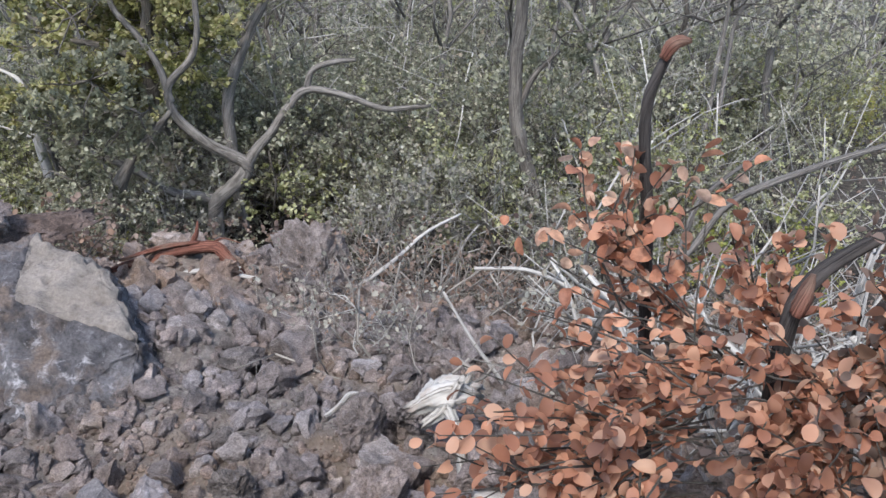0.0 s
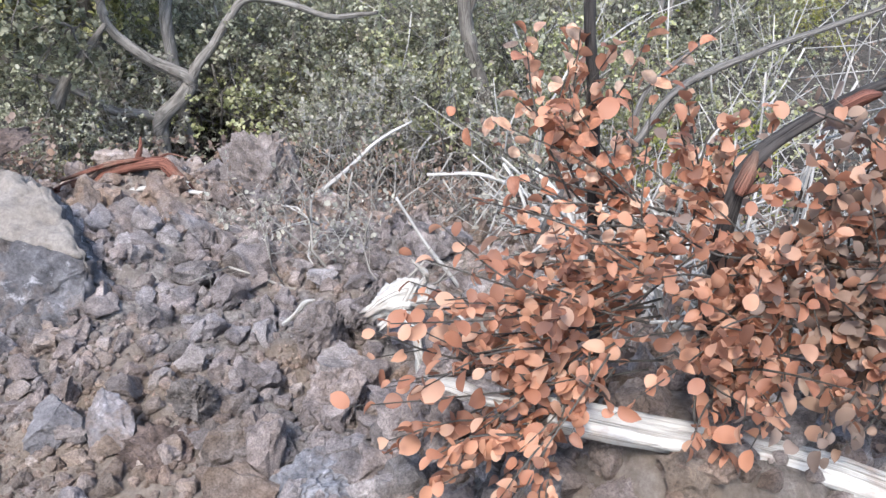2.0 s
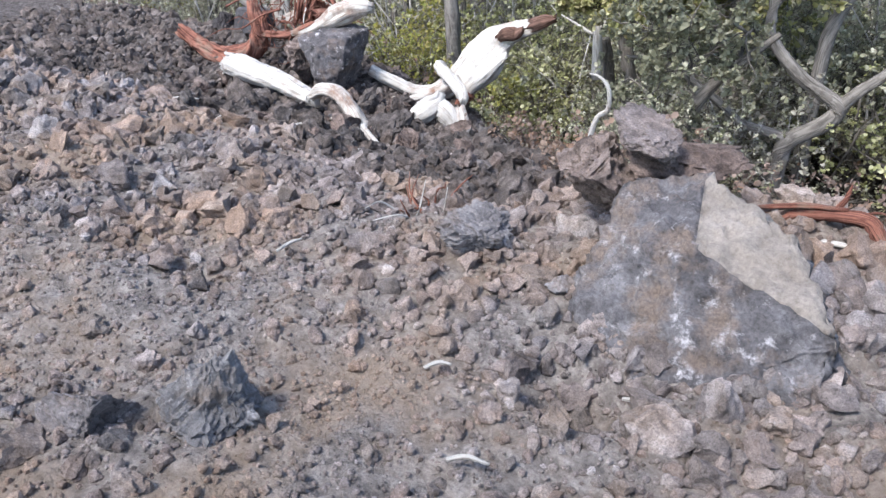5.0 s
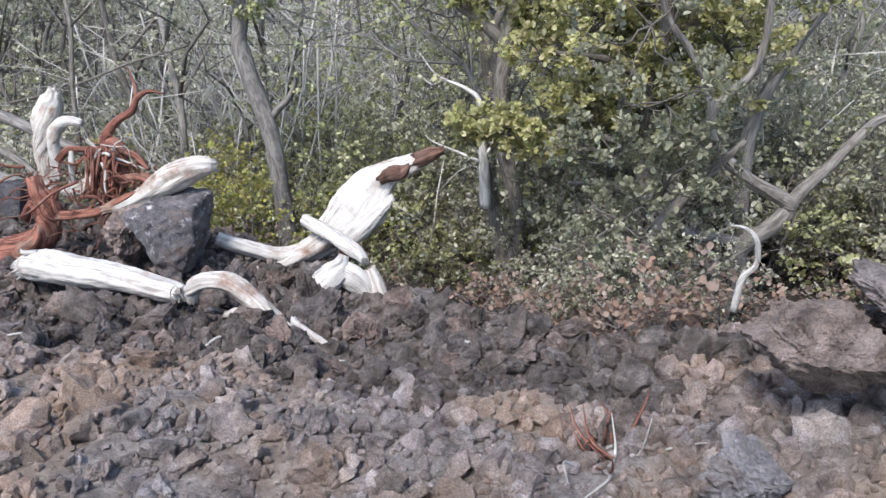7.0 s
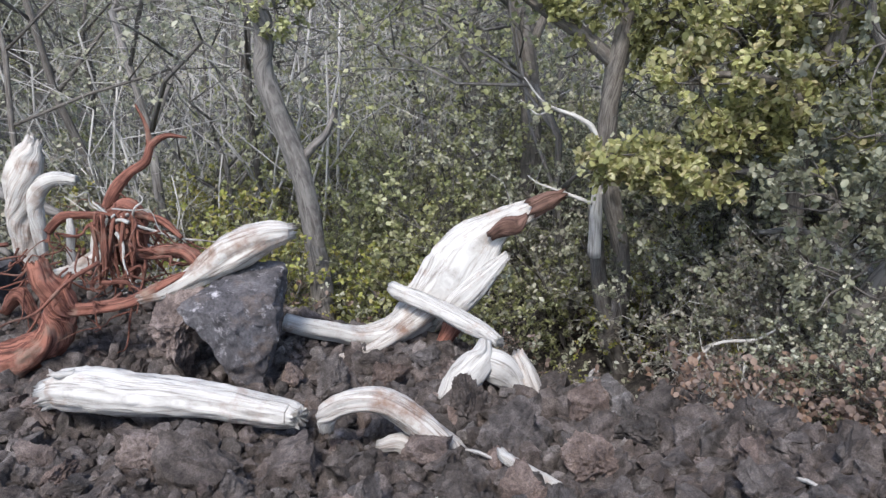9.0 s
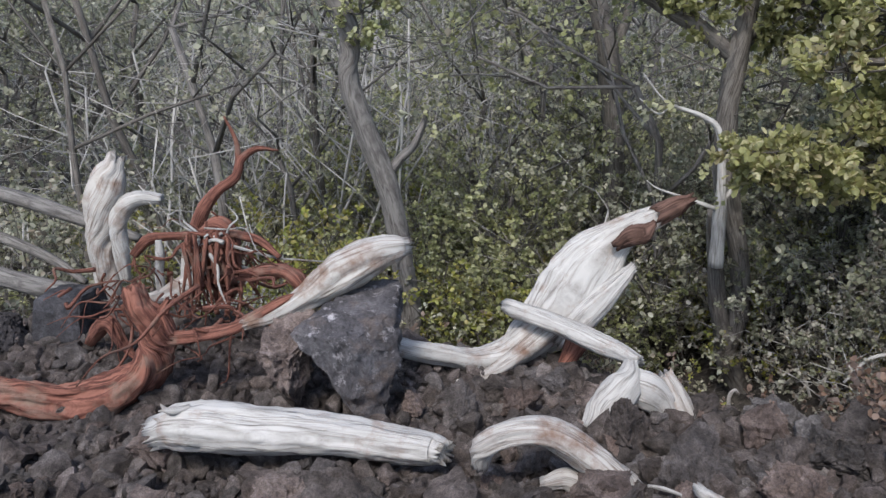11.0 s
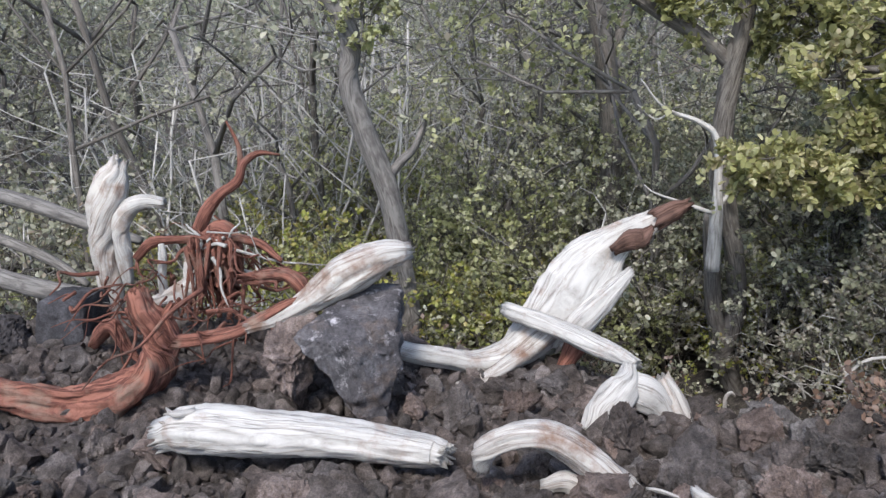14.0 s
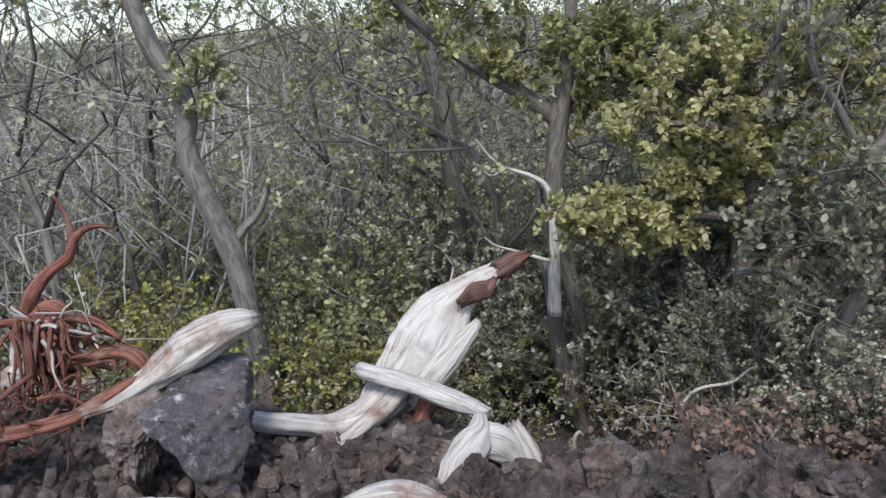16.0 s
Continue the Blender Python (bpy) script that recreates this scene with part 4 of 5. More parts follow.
# ---- trees with a shape of their own ----
def own_tree(name, pieces, material, label, place, crown=None, sides=12, seed=1):
    x, y = place
    ob = base(name, (x, y, gz(x, y)), label, "tree")
    inv = Matrix.Translation((x, y, gz(x, y))).inverted()
    for n, p in enumerate(pieces):
        under("trunk" if n == 0 else "limb", [p], material, ob, inv, "", seed + n, sides + 6 if n == 0 else 12, 7, lump=0.03, ridge=0.07, grain=0.22)
    if crown:
        mat, spots, leaf, count = crown
        r = np.random.default_rng(seed)
        wood, lb = Build(), Build()
        for cx, cy, cz, size, many in spots:
            tips, ways = [], []
            for _ in range(many):
                d = r.normal(0, 1, 3)
                d = d / np.linalg.norm(d)
                limbs, t, w = branching(r, (cx, cy, cz), d, size, 0.008, 1, (0, 4), wobble=0.3)
                for lev, pts in limbs:
                    tube(wood, pts, sides=4 if lev else 3, straight=True, seed=seed)
                tips += t + t
                ways += w + w
            rosettes(lb, tips, ways, r, leaf, count)
        tagged(part("branchwork", wood.mesh("twigs", material), ob), kind="stuff").matrix_basis = inv
        tagged(part("crown", lb.mesh("crown", mat), ob), kind="stuff").matrix_basis = inv
    return ob


Y = 6.5
own_tree("twisted_tree", [
    [(-1.97, Y, -0.75, 0.0704), (-1.96, Y, -0.45, 0.064), (-1.93, Y, -0.24, 0.064), (-1.72, Y, -0.05, 0.064), (-1.65, Y, 0.08, 0.0544), (-1.8, Y, 0.17, 0.048), (-1.96, Y, 0.26, 0.0448), (-2.2, Y, 0.49, 0.0384), (-2.23, Y, 0.74, 0.032), (-2.0, Y, 1.0, 0.0269), (-1.95, Y, 1.4, 0.0224), (-2.0, Y, 2.1, 0.0128)],
    [(-1.93, Y, -0.22, 0.0448), (-2.1, Y, -0.19, 0.0384), (-2.29, Y, -0.17, 0.0352), (-2.53, Y, -0.01, 0.032), (-2.9, Y - 0.1, 0.2, 0.0256), (-3.2, Y - 0.2, 0.24, 0.0128)],
    [(-1.66, Y, 0.06, 0.048), (-1.55, Y, 0.22, 0.0416), (-1.43, Y, 0.35, 0.0384), (-1.27, Y, 0.56, 0.0352), (-1.12, Y, 0.7, 0.0333), (-0.85, Y, 0.67, 0.0288), (-0.5, Y, 0.55, 0.0243), (-0.32, Y, 0.55, 0.0211), (-0.1, Y, 0.57, 0.0128)],
    [(-1.12, Y, 0.68, 0.0288), (-1.06, Y, 0.85, 0.0256), (-0.9, Y, 0.92, 0.0224), (-0.7, Y, 0.94, 0.016)],
    [(-2.22, Y, 0.6, 0.0288), (-2.3, Y, 0.9, 0.0288), (-2.44, Y, 1.14, 0.0256), (-2.62, Y, 1.4, 0.0224), (-2.7, Y, 2.0, 0.0128)]],
    GNARLED, "gnarled grey tree with twisted forking limbs", (-1.97, Y), None, 14, 201)
own_tree("slender_tree", [[(-1.83, 6.9, -0.7, 0.06), (-1.87, 6.9, 0.0, 0.055), (-1.86, 6.9, 0.6, 0.05), (-1.64, 6.9, 1.12, 0.04), (-1.45, 6.9, 1.5, 0.035), (-1.3, 6.9, 2.4, 0.02)]], GREY_BARK,
         "slender grey-barked tree behind the gnarled one", (-1.83, 6.9), (GREEN_LEAF, ((-1.4, 6.9, 2.0, 0.4, 8),), 0.04, 7), 10, 211)
own_tree("dark_tree", [[(0.9, 6.6, -0.9, 0.07), (0.84, 6.6, -0.6, 0.065), (0.76, 6.6, -0.14, 0.065), (0.62, 6.6, 0.4, 0.06), (0.6, 6.6, 0.95, 0.055), (0.64, 6.6, 1.5, 0.05), (0.6, 6.6, 2.4, 0.03)],
                       [(0.62, 6.6, 0.5, 0.03), (0.75, 6.6, 0.8, 0.025), (0.95, 6.6, 1.0, 0.015)]], DARK_BARK, "dark-trunked tree in the scrub", (0.9, 6.6),
         (GREEN_LEAF, ((0.6, 6.6, 1.9, 0.5, 9), (0.95, 6.6, 1.1, 0.3, 5)), 0.04, 7), 10, 221)
own_tree("leaning_tree", [
    [(-5.92, 8.4, -1.5, 0.11), (-5.92, 8.4, -1.1, 0.1), (-5.95, 8.4, -0.6, 0.09), (-6.0, 8.4, -0.12, 0.085), (-6.07, 8.4, 0.25, 0.09), (-6.2, 8.4, 0.65, 0.085), (-6.28, 8.4, 1.0, 0.075), (-6.25, 8.4, 1.3, 0.075), (-6.42, 8.4, 1.67, 0.07), (-6.53, 8.4, 2.05, 0.06), (-6.7, 8.4, 2.8, 0.03)],
    [(-6.02, 8.4, 0.27, 0.04), (-5.92, 8.4, 0.38, 0.035), (-5.83, 8.4, 0.46, 0.03), (-5.76, 8.4, 0.6, 0.022), (-5.72, 8.4, 0.72, 0.012)],
    [(-6.5, 8.4, 2.0, 0.03), (-6.2, 8.45, 2.1, 0.03), (-5.9, 8.5, 2.3, 0.02)]],
    GREY_BARK, "leaning grey-barked tree with a broken side limb", (-5.92, 8.4), (OLIVE_LEAF, ((-6.15, 8.4, 1.42, 0.22, 7), (-6.7, 8.4, 2.4, 0.6, 10), (-5.9, 8.5, 2.4, 0.5, 8)), 0.045, 7), 14, 231)
own_tree("twin_stem_tree", [
    [(-3.48, 7.72, -1.7, 0.1), (-3.5, 7.72, -1.4, 0.09), (-3.64, 7.72, -1.03, 0.085), (-3.56, 7.72, -0.7, 0.07), (-3.6, 7.72, -0.27, 0.065), (-3.72, 7.72, 0.22, 0.075), (-3.74, 7.72, 0.7, 0.07), (-3.7, 7.72, 1.05, 0.07), (-3.6, 7.75, 1.6, 0.05), (-3.55, 7.8, 2.3, 0.03)],
    [(-3.64, 7.72, -1.05, 0.07), (-3.74, 7.7, -0.6, 0.06), (-3.8, 7.66, -0.2, 0.055), (-3.84, 7.6, 0.06, 0.045)],
    [(-3.71, 7.75, 1.05, 0.06), (-3.95, 7.8, 1.25, 0.055), (-4.2, 7.9, 1.42, 0.05), (-4.55, 8.0, 1.7, 0.04), (-4.8, 8.0, 1.95, 0.03)],
    [(-3.7, 7.74, 1.1, 0.05), (-3.4, 7.7, 1.35, 0.04), (-3.0, 7.6, 1.5, 0.03), (-2.6, 7.5, 1.45, 0.015)]],
    DARK_BARK, "twin-stemmed dark tree with spreading limbs", (-3.48, 7.72),
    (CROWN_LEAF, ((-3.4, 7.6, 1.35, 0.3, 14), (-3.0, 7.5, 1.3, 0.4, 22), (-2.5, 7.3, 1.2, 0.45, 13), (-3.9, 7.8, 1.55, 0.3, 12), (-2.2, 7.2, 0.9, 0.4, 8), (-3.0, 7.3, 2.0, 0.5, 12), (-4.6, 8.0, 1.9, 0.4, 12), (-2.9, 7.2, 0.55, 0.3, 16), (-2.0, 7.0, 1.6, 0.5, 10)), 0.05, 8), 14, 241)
own_tree("dead_snag", [[(-3.84, 7.5, -0.3, 0.05), (-3.86, 7.45, 0.05, 0.045), (-3.87, 7.42, 0.25, 0.03), (-3.9, 7.42, 0.6, 0.022), (-4.02, 7.42, 0.72, 0.016), (-4.25, 7.42, 0.82, 0.01), (-4.4, 7.42, 1.0, 0.004)],
                       [(-3.87, 7.42, 0.15, 0.02), (-3.8, 7.42, 0.25, 0.012), (-3.79, 7.42, 0.38, 0.006)], [(-3.9, 7.42, 0.12, 0.015), (-4.1, 7.42, 0.2, 0.011), (-4.28, 7.42, 0.27, 0.006), (-4.36, 7.42, 0.33, 0.003)],
                       [(-4.2, 7.42, 0.8, 0.009), (-4.3, 7.42, 0.75, 0.006), (-4.42, 7.42, 0.85, 0.003)]], TWIG, "dead grey snag with bare forked twigs", (-3.84, 7.5), None, 9, 251)
own_tree("straight_tree", [[(-3.96, 9.9, -1.6, 0.12), (-3.96, 9.9, -0.7, 0.11), (-3.93, 9.9, 0.0, 0.1), (-3.98, 9.9, 0.73, 0.1), (-4.1, 9.9, 1.35, 0.09), (-4.3, 9.9, 2.05, 0.08), (-4.5, 9.9, 3.2, 0.04)],
                           [(-4.0, 9.9, 0.9, 0.05), (-3.8, 9.9, 1.4, 0.045), (-3.7, 9.9, 2.0, 0.04)]], DARK_BARK, "straight dark-barked tree in the scrub", (-3.96, 9.9),
         (GREEN_LEAF, ((-4.3, 9.9, 2.4, 0.7, 10), (-3.7, 9.9, 2.1, 0.5, 8)), 0.045, 7), 12, 261)
own_tree("old_stem", [[(-2.64, 6.1, -1.0, 0.09), (-2.65, 6.1, -0.6, 0.08), (-2.66, 6.1, -0.26, 0.085), (-2.58, 6.1, 0.0, 0.06), (-2.42, 6.1, 0.25, 0.04), (-2.1, 6.1, 0.6, 0.02)]], DARK_BARK, "short dark crooked tree at the edge of the bank", (-2.64, 6.1),
         (GREEN_LEAF, ((-2.3, 6.0, 0.6, 0.35, 7), (-2.65, 6.0, 0.85, 0.35, 7), (-2.6, 5.95, 0.3, 0.3, 7), (-2.95, 6.0, 0.5, 0.3, 6), (-2.85, 5.95, 0.05, 0.3, 6), (-2.75, 6.1, 1.3, 0.4, 6)), 0.042, 7), 10, 271)

# ---- the wood: trees, shrubs and dead saplings, built once and copied ----
SHRUBS = [plant("shrub", 300 + n, lab, "shrub", h, 0.013, 2, (0, 5, 6), wood, leaves, leaf * 0.92, 8, 0.66, bare=0.2, stems=4, lean=0.5, group="scrub on the slope")
          for n, (lab, h, wood, leaves, leaf) in enumerate((
              ("dull green small-leaved shrub on the slope", 0.75, DARK_BARK, GREEN_LEAF, 0.034), ("olive green shrub with pale leaf tufts", 0.7, DARK_BARK, OLIVE_LEAF, 0.036),
              ("bright yellow-green shrub on the slope", 0.55, DARK_BARK, YELLOW_LEAF, 0.03), ("grey dry shrub with withered leaves", 0.6, TWIG, GREY_LEAF, 0.032),
              ("dense dull green shrub on the slope", 0.95, DARK_BARK, GREEN_LEAF, 0.036), ("olive green shrub with loose crown", 1.0, GREY_BARK, OLIVE_LEAF, 0.036)))]
BARE = [plant("dead_sapling", 320 + n, "bare grey dead sapling in the scrub", "sapling", h, 0.013, 2, (0, 4, 4), TWIG, None, bare=0.25, stems=s, lean=0.35, wobble=0.22, group="dead saplings in the wood") for n, (h, s) in enumerate(((1.6, 1), (1.2, 3), (2.2, 1), (0.6, 5)))]
TREES = [plant("scrub_tree", 340 + n, lab, "tree", h, 0.05, 3, (0, 5, 4, 5), wood, leaves, 0.055, 8, 0.7, bare=0.35, simple=True, stems=s, lean=0.2, wobble=0.2, group="trees of the wood", lift=0.35)
         for n, (lab, h, wood, leaves, s) in enumerate((("small dull green scrub tree", 2.4, DARK_BARK, GREEN_LEAF, 1), ("grey-barked olive scrub tree", 2.8, GREY_BARK, OLIVE_LEAF, 1),
                                                         ("thin tree with sparse grey-green crown", 3.0, GREY_BARK, GREEN_LEAF, 1), ("dry scrub tree, grey leaves paled with painted haze", 2.2, GREY_BARK, FAR_LEAF, 1)))]
POLES = [plant("slim_tree", 360 + n, "slim dark-stemmed tree with sparse high leaves", "tree", 3.4, rad, 2, (0, 4, 5), wood, leaves, 0.045, 7, bare=0.5, stems=s, lean=0.14, wobble=0.13, group="slim trees of the wood", lift=0.3)
         for n, (rad, wood, leaves, s) in enumerate(((0.042, DARK_BARK, GREEN_LEAF, 1), (0.032, GREY_BARK, OLIVE_LEAF, 2), (0.05, DARK_BARK, OLIVE_LEAF, 1)))]
rf = np.random.default_rng(5)
taken = [(-1.97, 6.5), (0.9, 6.6), (-5.92, 8.4), (-3.48, 7.72), (-3.96, 9.9)]


def scatter(kinds, weights, many, xs, ys, low, high, edge=1.2, power=1.0):
    for _ in range(many):
        for _ in range(30):
            y = ys[0] + (ys[1] - ys[0]) * rf.uniform() ** power
            half = 3.2 + 0.95 * y
            x = rf.uniform(max(xs[0], -3.5 - half), min(xs[1], -2.0 + 0.75 * y))
            if y > crest(np.array(x)) + edge and all(math.hypot(x - a, y - b) > 0.35 for a, b in taken) and not (-3.3 < x < -0.3 and y < 6.75):
                break
        k = rf.choice(len(kinds), p=weights)
        stand = pose(x, y, gz(x, y), rf.uniform(-7, 7), rf.uniform(-7, 7), rf.uniform(0, 360)) @ Matrix.Scale(rf.uniform(low, high), 4)
        if not (-4.3 < x < -3.3 and y < 7.9):
            copy_thing(kinds[k], stand)


scatter(SHRUBS, (0.26, 0.22, 0.12, 0.14, 0.14, 0.12), 170, (-14, 6), (5.6, 13), 0.7, 1.25, 1.7, 1.2)
scatter(SHRUBS, (0.22, 0.24, 0.16, 0.1, 0.14, 0.14), 80, (-30, 20), (12, 30), 0.9, 1.6, 1.5)
scatter(BARE, (0.3, 0.25, 0.25, 0.2), 85, (-14, 6), (4.6, 14), 0.7, 1.2, 0.7)
scatter(BARE, (0.35, 0.15, 0.5, 0.0), 120, (-30, 20), (12, 32), 1.0, 1.6, 1.5)
scatter(TREES, (0.3, 0.3, 0.25, 0.15), 60, (-16, 9), (8.5, 18), 0.7, 1.2, 2.2)
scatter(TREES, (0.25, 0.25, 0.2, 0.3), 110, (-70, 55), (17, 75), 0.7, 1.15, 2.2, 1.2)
scatter(POLES, (0.4, 0.3, 0.3), 9, (-13, 4), (8.6, 14), 0.8, 1.2, 2.0)
for kinds in (SHRUBS, BARE, TREES, POLES):
    for k, ob in enumerate(kinds):
        x, y = -9.0 + 2.3 * k, 13.0 + (kinds is BARE) * 1.5 + (kinds is TREES) * 3 + (kinds is POLES) * 4.5
        ob.matrix_basis = pose(x, y, gz(x, y))


# undergrowth: leaf tufts close to the ground between the shrubs
ru = np.random.default_rng(31)
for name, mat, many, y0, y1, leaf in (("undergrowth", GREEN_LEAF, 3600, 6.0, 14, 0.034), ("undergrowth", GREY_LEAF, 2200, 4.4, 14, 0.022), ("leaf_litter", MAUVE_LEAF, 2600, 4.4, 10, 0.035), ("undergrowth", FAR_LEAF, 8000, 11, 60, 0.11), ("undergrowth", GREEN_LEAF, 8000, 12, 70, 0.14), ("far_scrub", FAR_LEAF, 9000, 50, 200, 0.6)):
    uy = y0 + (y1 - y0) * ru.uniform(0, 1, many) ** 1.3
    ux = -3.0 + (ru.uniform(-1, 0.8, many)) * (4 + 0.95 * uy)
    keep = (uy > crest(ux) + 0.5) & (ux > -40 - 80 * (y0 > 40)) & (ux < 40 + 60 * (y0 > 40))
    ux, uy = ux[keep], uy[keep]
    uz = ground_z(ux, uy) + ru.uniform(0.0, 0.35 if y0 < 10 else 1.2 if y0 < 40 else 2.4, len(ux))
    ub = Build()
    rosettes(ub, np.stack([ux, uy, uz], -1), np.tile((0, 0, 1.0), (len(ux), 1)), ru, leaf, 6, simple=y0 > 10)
    tagged(new(name, ub.mesh(name, mat)), "low leafy undergrowth covering the slope" if y0 < 40 else "scrub covering the far rise, haze in its leaf colour", "undergrowth", kind="stuff")

# ---- the withered bush ----
bx, by = 0.78, 1.5
bush = base("withered_bush", (bx, by, gz(bx, by)), "withered bush with dry orange-brown round leaves", "bush")
to_bush = Matrix.Translation((bx, by, gz(bx, by))).inverted()
stems = {
    "charred_stem": (BURNT, [[(0.72, 1.5, 0.3, 0.02), (0.66, 1.4, 0.8, 0.017), (0.655, 1.36, 1.04, 0.017), (0.68, 1.36, 1.11, 0.016), (0.75, 1.38, 1.16, 0.015), (0.9, 1.42, 1.22, 0.012), (1.1, 1.45, 1.28, 0.009)]]),
    "bare_stem": (BURNT, [[(0.5, 1.6, 0.3, 0.016), (0.45, 1.6, 0.9, 0.014), (0.42, 1.56, 1.19, 0.013), (0.4, 1.55, 1.34, 0.012), (0.402, 1.55, 1.43, 0.012), (0.432, 1.55, 1.516, 0.01)]]),
    "grey_limb": (GREY_BARK, [[(0.38, 1.9, 0.7, 0.0110), (0.46, 1.9, 0.86, 0.0116), (0.62, 1.9, 0.97, 0.0110), (0.72, 1.9, 1.11, 0.0099), (0.92, 1.9, 1.2, 0.0088), (1.1, 1.9, 1.26, 0.0072), (1.4, 1.9, 1.36, 0.0044)],
                              [(0.6, 1.9, 0.96, 0.0077), (0.66, 1.95, 1.1, 0.0066), (0.8, 2.0, 1.2, 0.0044), (0.86, 2.0, 1.26, 0.0022)]]),
    "twig_spray": (DARK_BARK, []),
}
rb = np.random.default_rng(44)
leaf_spots = []
SPRAYS = (((0.6, 1.5, 0.85), (0.33, 1.55, 1.12), 5), ((0.36, 1.55, 1.0), (0.36, 1.55, 1.27), 5), ((0.6, 1.4, 0.9), (0.28, 1.35, 0.98), 4), ((0.55, 1.35, 0.8), (0.12, 1.3, 0.88), 5),
          ((0.5, 1.3, 0.75), (0.05, 1.2, 0.78), 4), ((0.42, 1.25, 0.8), (0.2, 1.15, 0.62), 4), ((0.3, 1.2, 0.72), (0.1, 1.12, 0.6), 4), ((0.5, 1.3, 0.9), (0.25, 1.3, 0.85), 5), 
          ((0.8, 1.4, 0.9), (0.6, 1.25, 0.95), 6), ((0.8, 1.3, 0.8), (0.55, 1.15, 0.86), 6), ((0.9, 1.4, 0.9), (0.8, 1.25, 1.0), 6), ((1.0, 1.35, 0.9), (0.95, 1.15, 0.78), 6),
          ((1.0, 1.4, 1.0), (0.9, 1.3, 1.12), 5), ((0.7, 1.5, 0.95), (0.6, 1.45, 1.1), 5), ((1.05, 1.4, 1.05), (1.1, 1.35, 1.25), 4), ((1.1, 1.35, 0.85), (1.15, 1.2, 1.0), 6), ((1.1, 1.3, 0.8), (1.1, 1.1, 0.68), 6),
          ((1.2, 1.5, 1.0), (1.3, 1.4, 1.15), 5), ((1.2, 1.3, 0.8), (1.3, 1.15, 0.9), 6), ((0.9, 1.25, 0.75), (0.85, 1.08, 0.85), 5), ((0.6, 1.3, 0.75), (0.62, 1.12, 0.78), 5),
          ((1.0, 1.35, 0.8), (0.98, 1.2, 0.92), 7), ((0.85, 1.35, 0.8), (0.82, 1.2, 0.78), 7), ((1.15, 1.45, 0.9), (1.1, 1.4, 1.08), 7), ((0.95, 1.4, 0.85), (0.86, 1.3, 0.92), 7))
for a, b_, many in SPRAYS:
    a, b_ = np.array(a), np.array(b_)
    for k in range(int(many * 3.3)):
        p = a + (b_ - a) * rb.uniform(0.0, 0.5) + rb.normal(0, 0.03, 3)
        q = b_ + rb.normal(0, 0.09, 3)
        mid = (p + q) / 2 + rb.normal(0, 0.02, 3)
        stems["twig_spray"][1].append([(*p, 0.0028), (*mid, 0.0022), (*q, 0.0012)])
        for s in np.linspace(0.12, 1.0, 11):
            at = (1 - s) ** 2 * p + 2 * s * (1 - s) * mid + s * s * q
            leaf_spots.append((at, q - p, b_[0] + rb.normal(0, 0.1)))
for name, (mat, pieces) in stems.items():
    under(name, pieces, mat, bush, to_bush, "", 400, 4 if name == "twig_spray" else 10, 3 if name == "twig_spray" else 6, lump=0.06)
for n, row in enumerate(([(0.655, 1.345, 1.06, 0.016), (0.665, 1.34, 1.1, 0.014), (0.675, 1.34, 1.14, 0.004)], [(0.85, 1.39, 1.2, 0.011), (0.89, 1.39, 1.22, 0.012), (0.92, 1.39, 1.225, 0.005)],
                          [(0.42, 1.54, 1.5, 0.008), (0.44, 1.54, 1.53, 0.012), (0.47, 1.54, 1.535, 0.004)])):
    under("torn_wood", [row], RED_WOOD, bush, to_bush, "torn red-orange wood", 420 + n, 10, 5, lump=0.2, ridge=0.3)
LEAVES = [leaf_mesh("leaf", ORANGE_LEAF, ln, w, d, f) for ln, w, d, f in ((0.046, 0.034, 0.2, 0.14), (0.04, 0.03, -0.35, 0.22), (0.05, 0.038, 0.4, 0.1), (0.036, 0.03, 0.15, 0.3), (0.044, 0.029, 0.5, 0.34))]
LEAFLETS = {}
bulk = {0: Build(), 1: Build()}
made = 0
for at, d, side in leaf_spots:
    n = rb.normal(0, 1, 3) * 0.75 + d / (np.linalg.norm(d) + 1e-6) * 0.8 + (0, -0.2, 0)
    m = Matrix.Translation(Vector(at)) @ Vector(n).to_track_quat("X", "Z").to_matrix().to_4x4() @ pose(0, 0, 0, rb.uniform(-70, 70)) @ Matrix.Scale(rb.uniform(0.5, 0.98), 4)
    kind = int(rb.integers(5))
    if side < 0.62 and made < 300:
        part("leaf", LEAVES[kind], bush, "", to_bush @ m)
        made += 1
    else:
        me = LEAVES[kind]
        vs = np.array([(m @ v.co)[:] for v in me.vertices])
        bulk[int(side > 0.72 and rb.uniform() < 0.72)].add(vs, [tuple(p.vertices) for p in me.polygons])
for k, mat in ((0, ORANGE_BULK), (1, MAUVE_LEAF)):
    ob = part("leaves", bulk[k].mesh("leaves", mat), bush, "", to_bush)
    tagged(ob, kind="stuff")

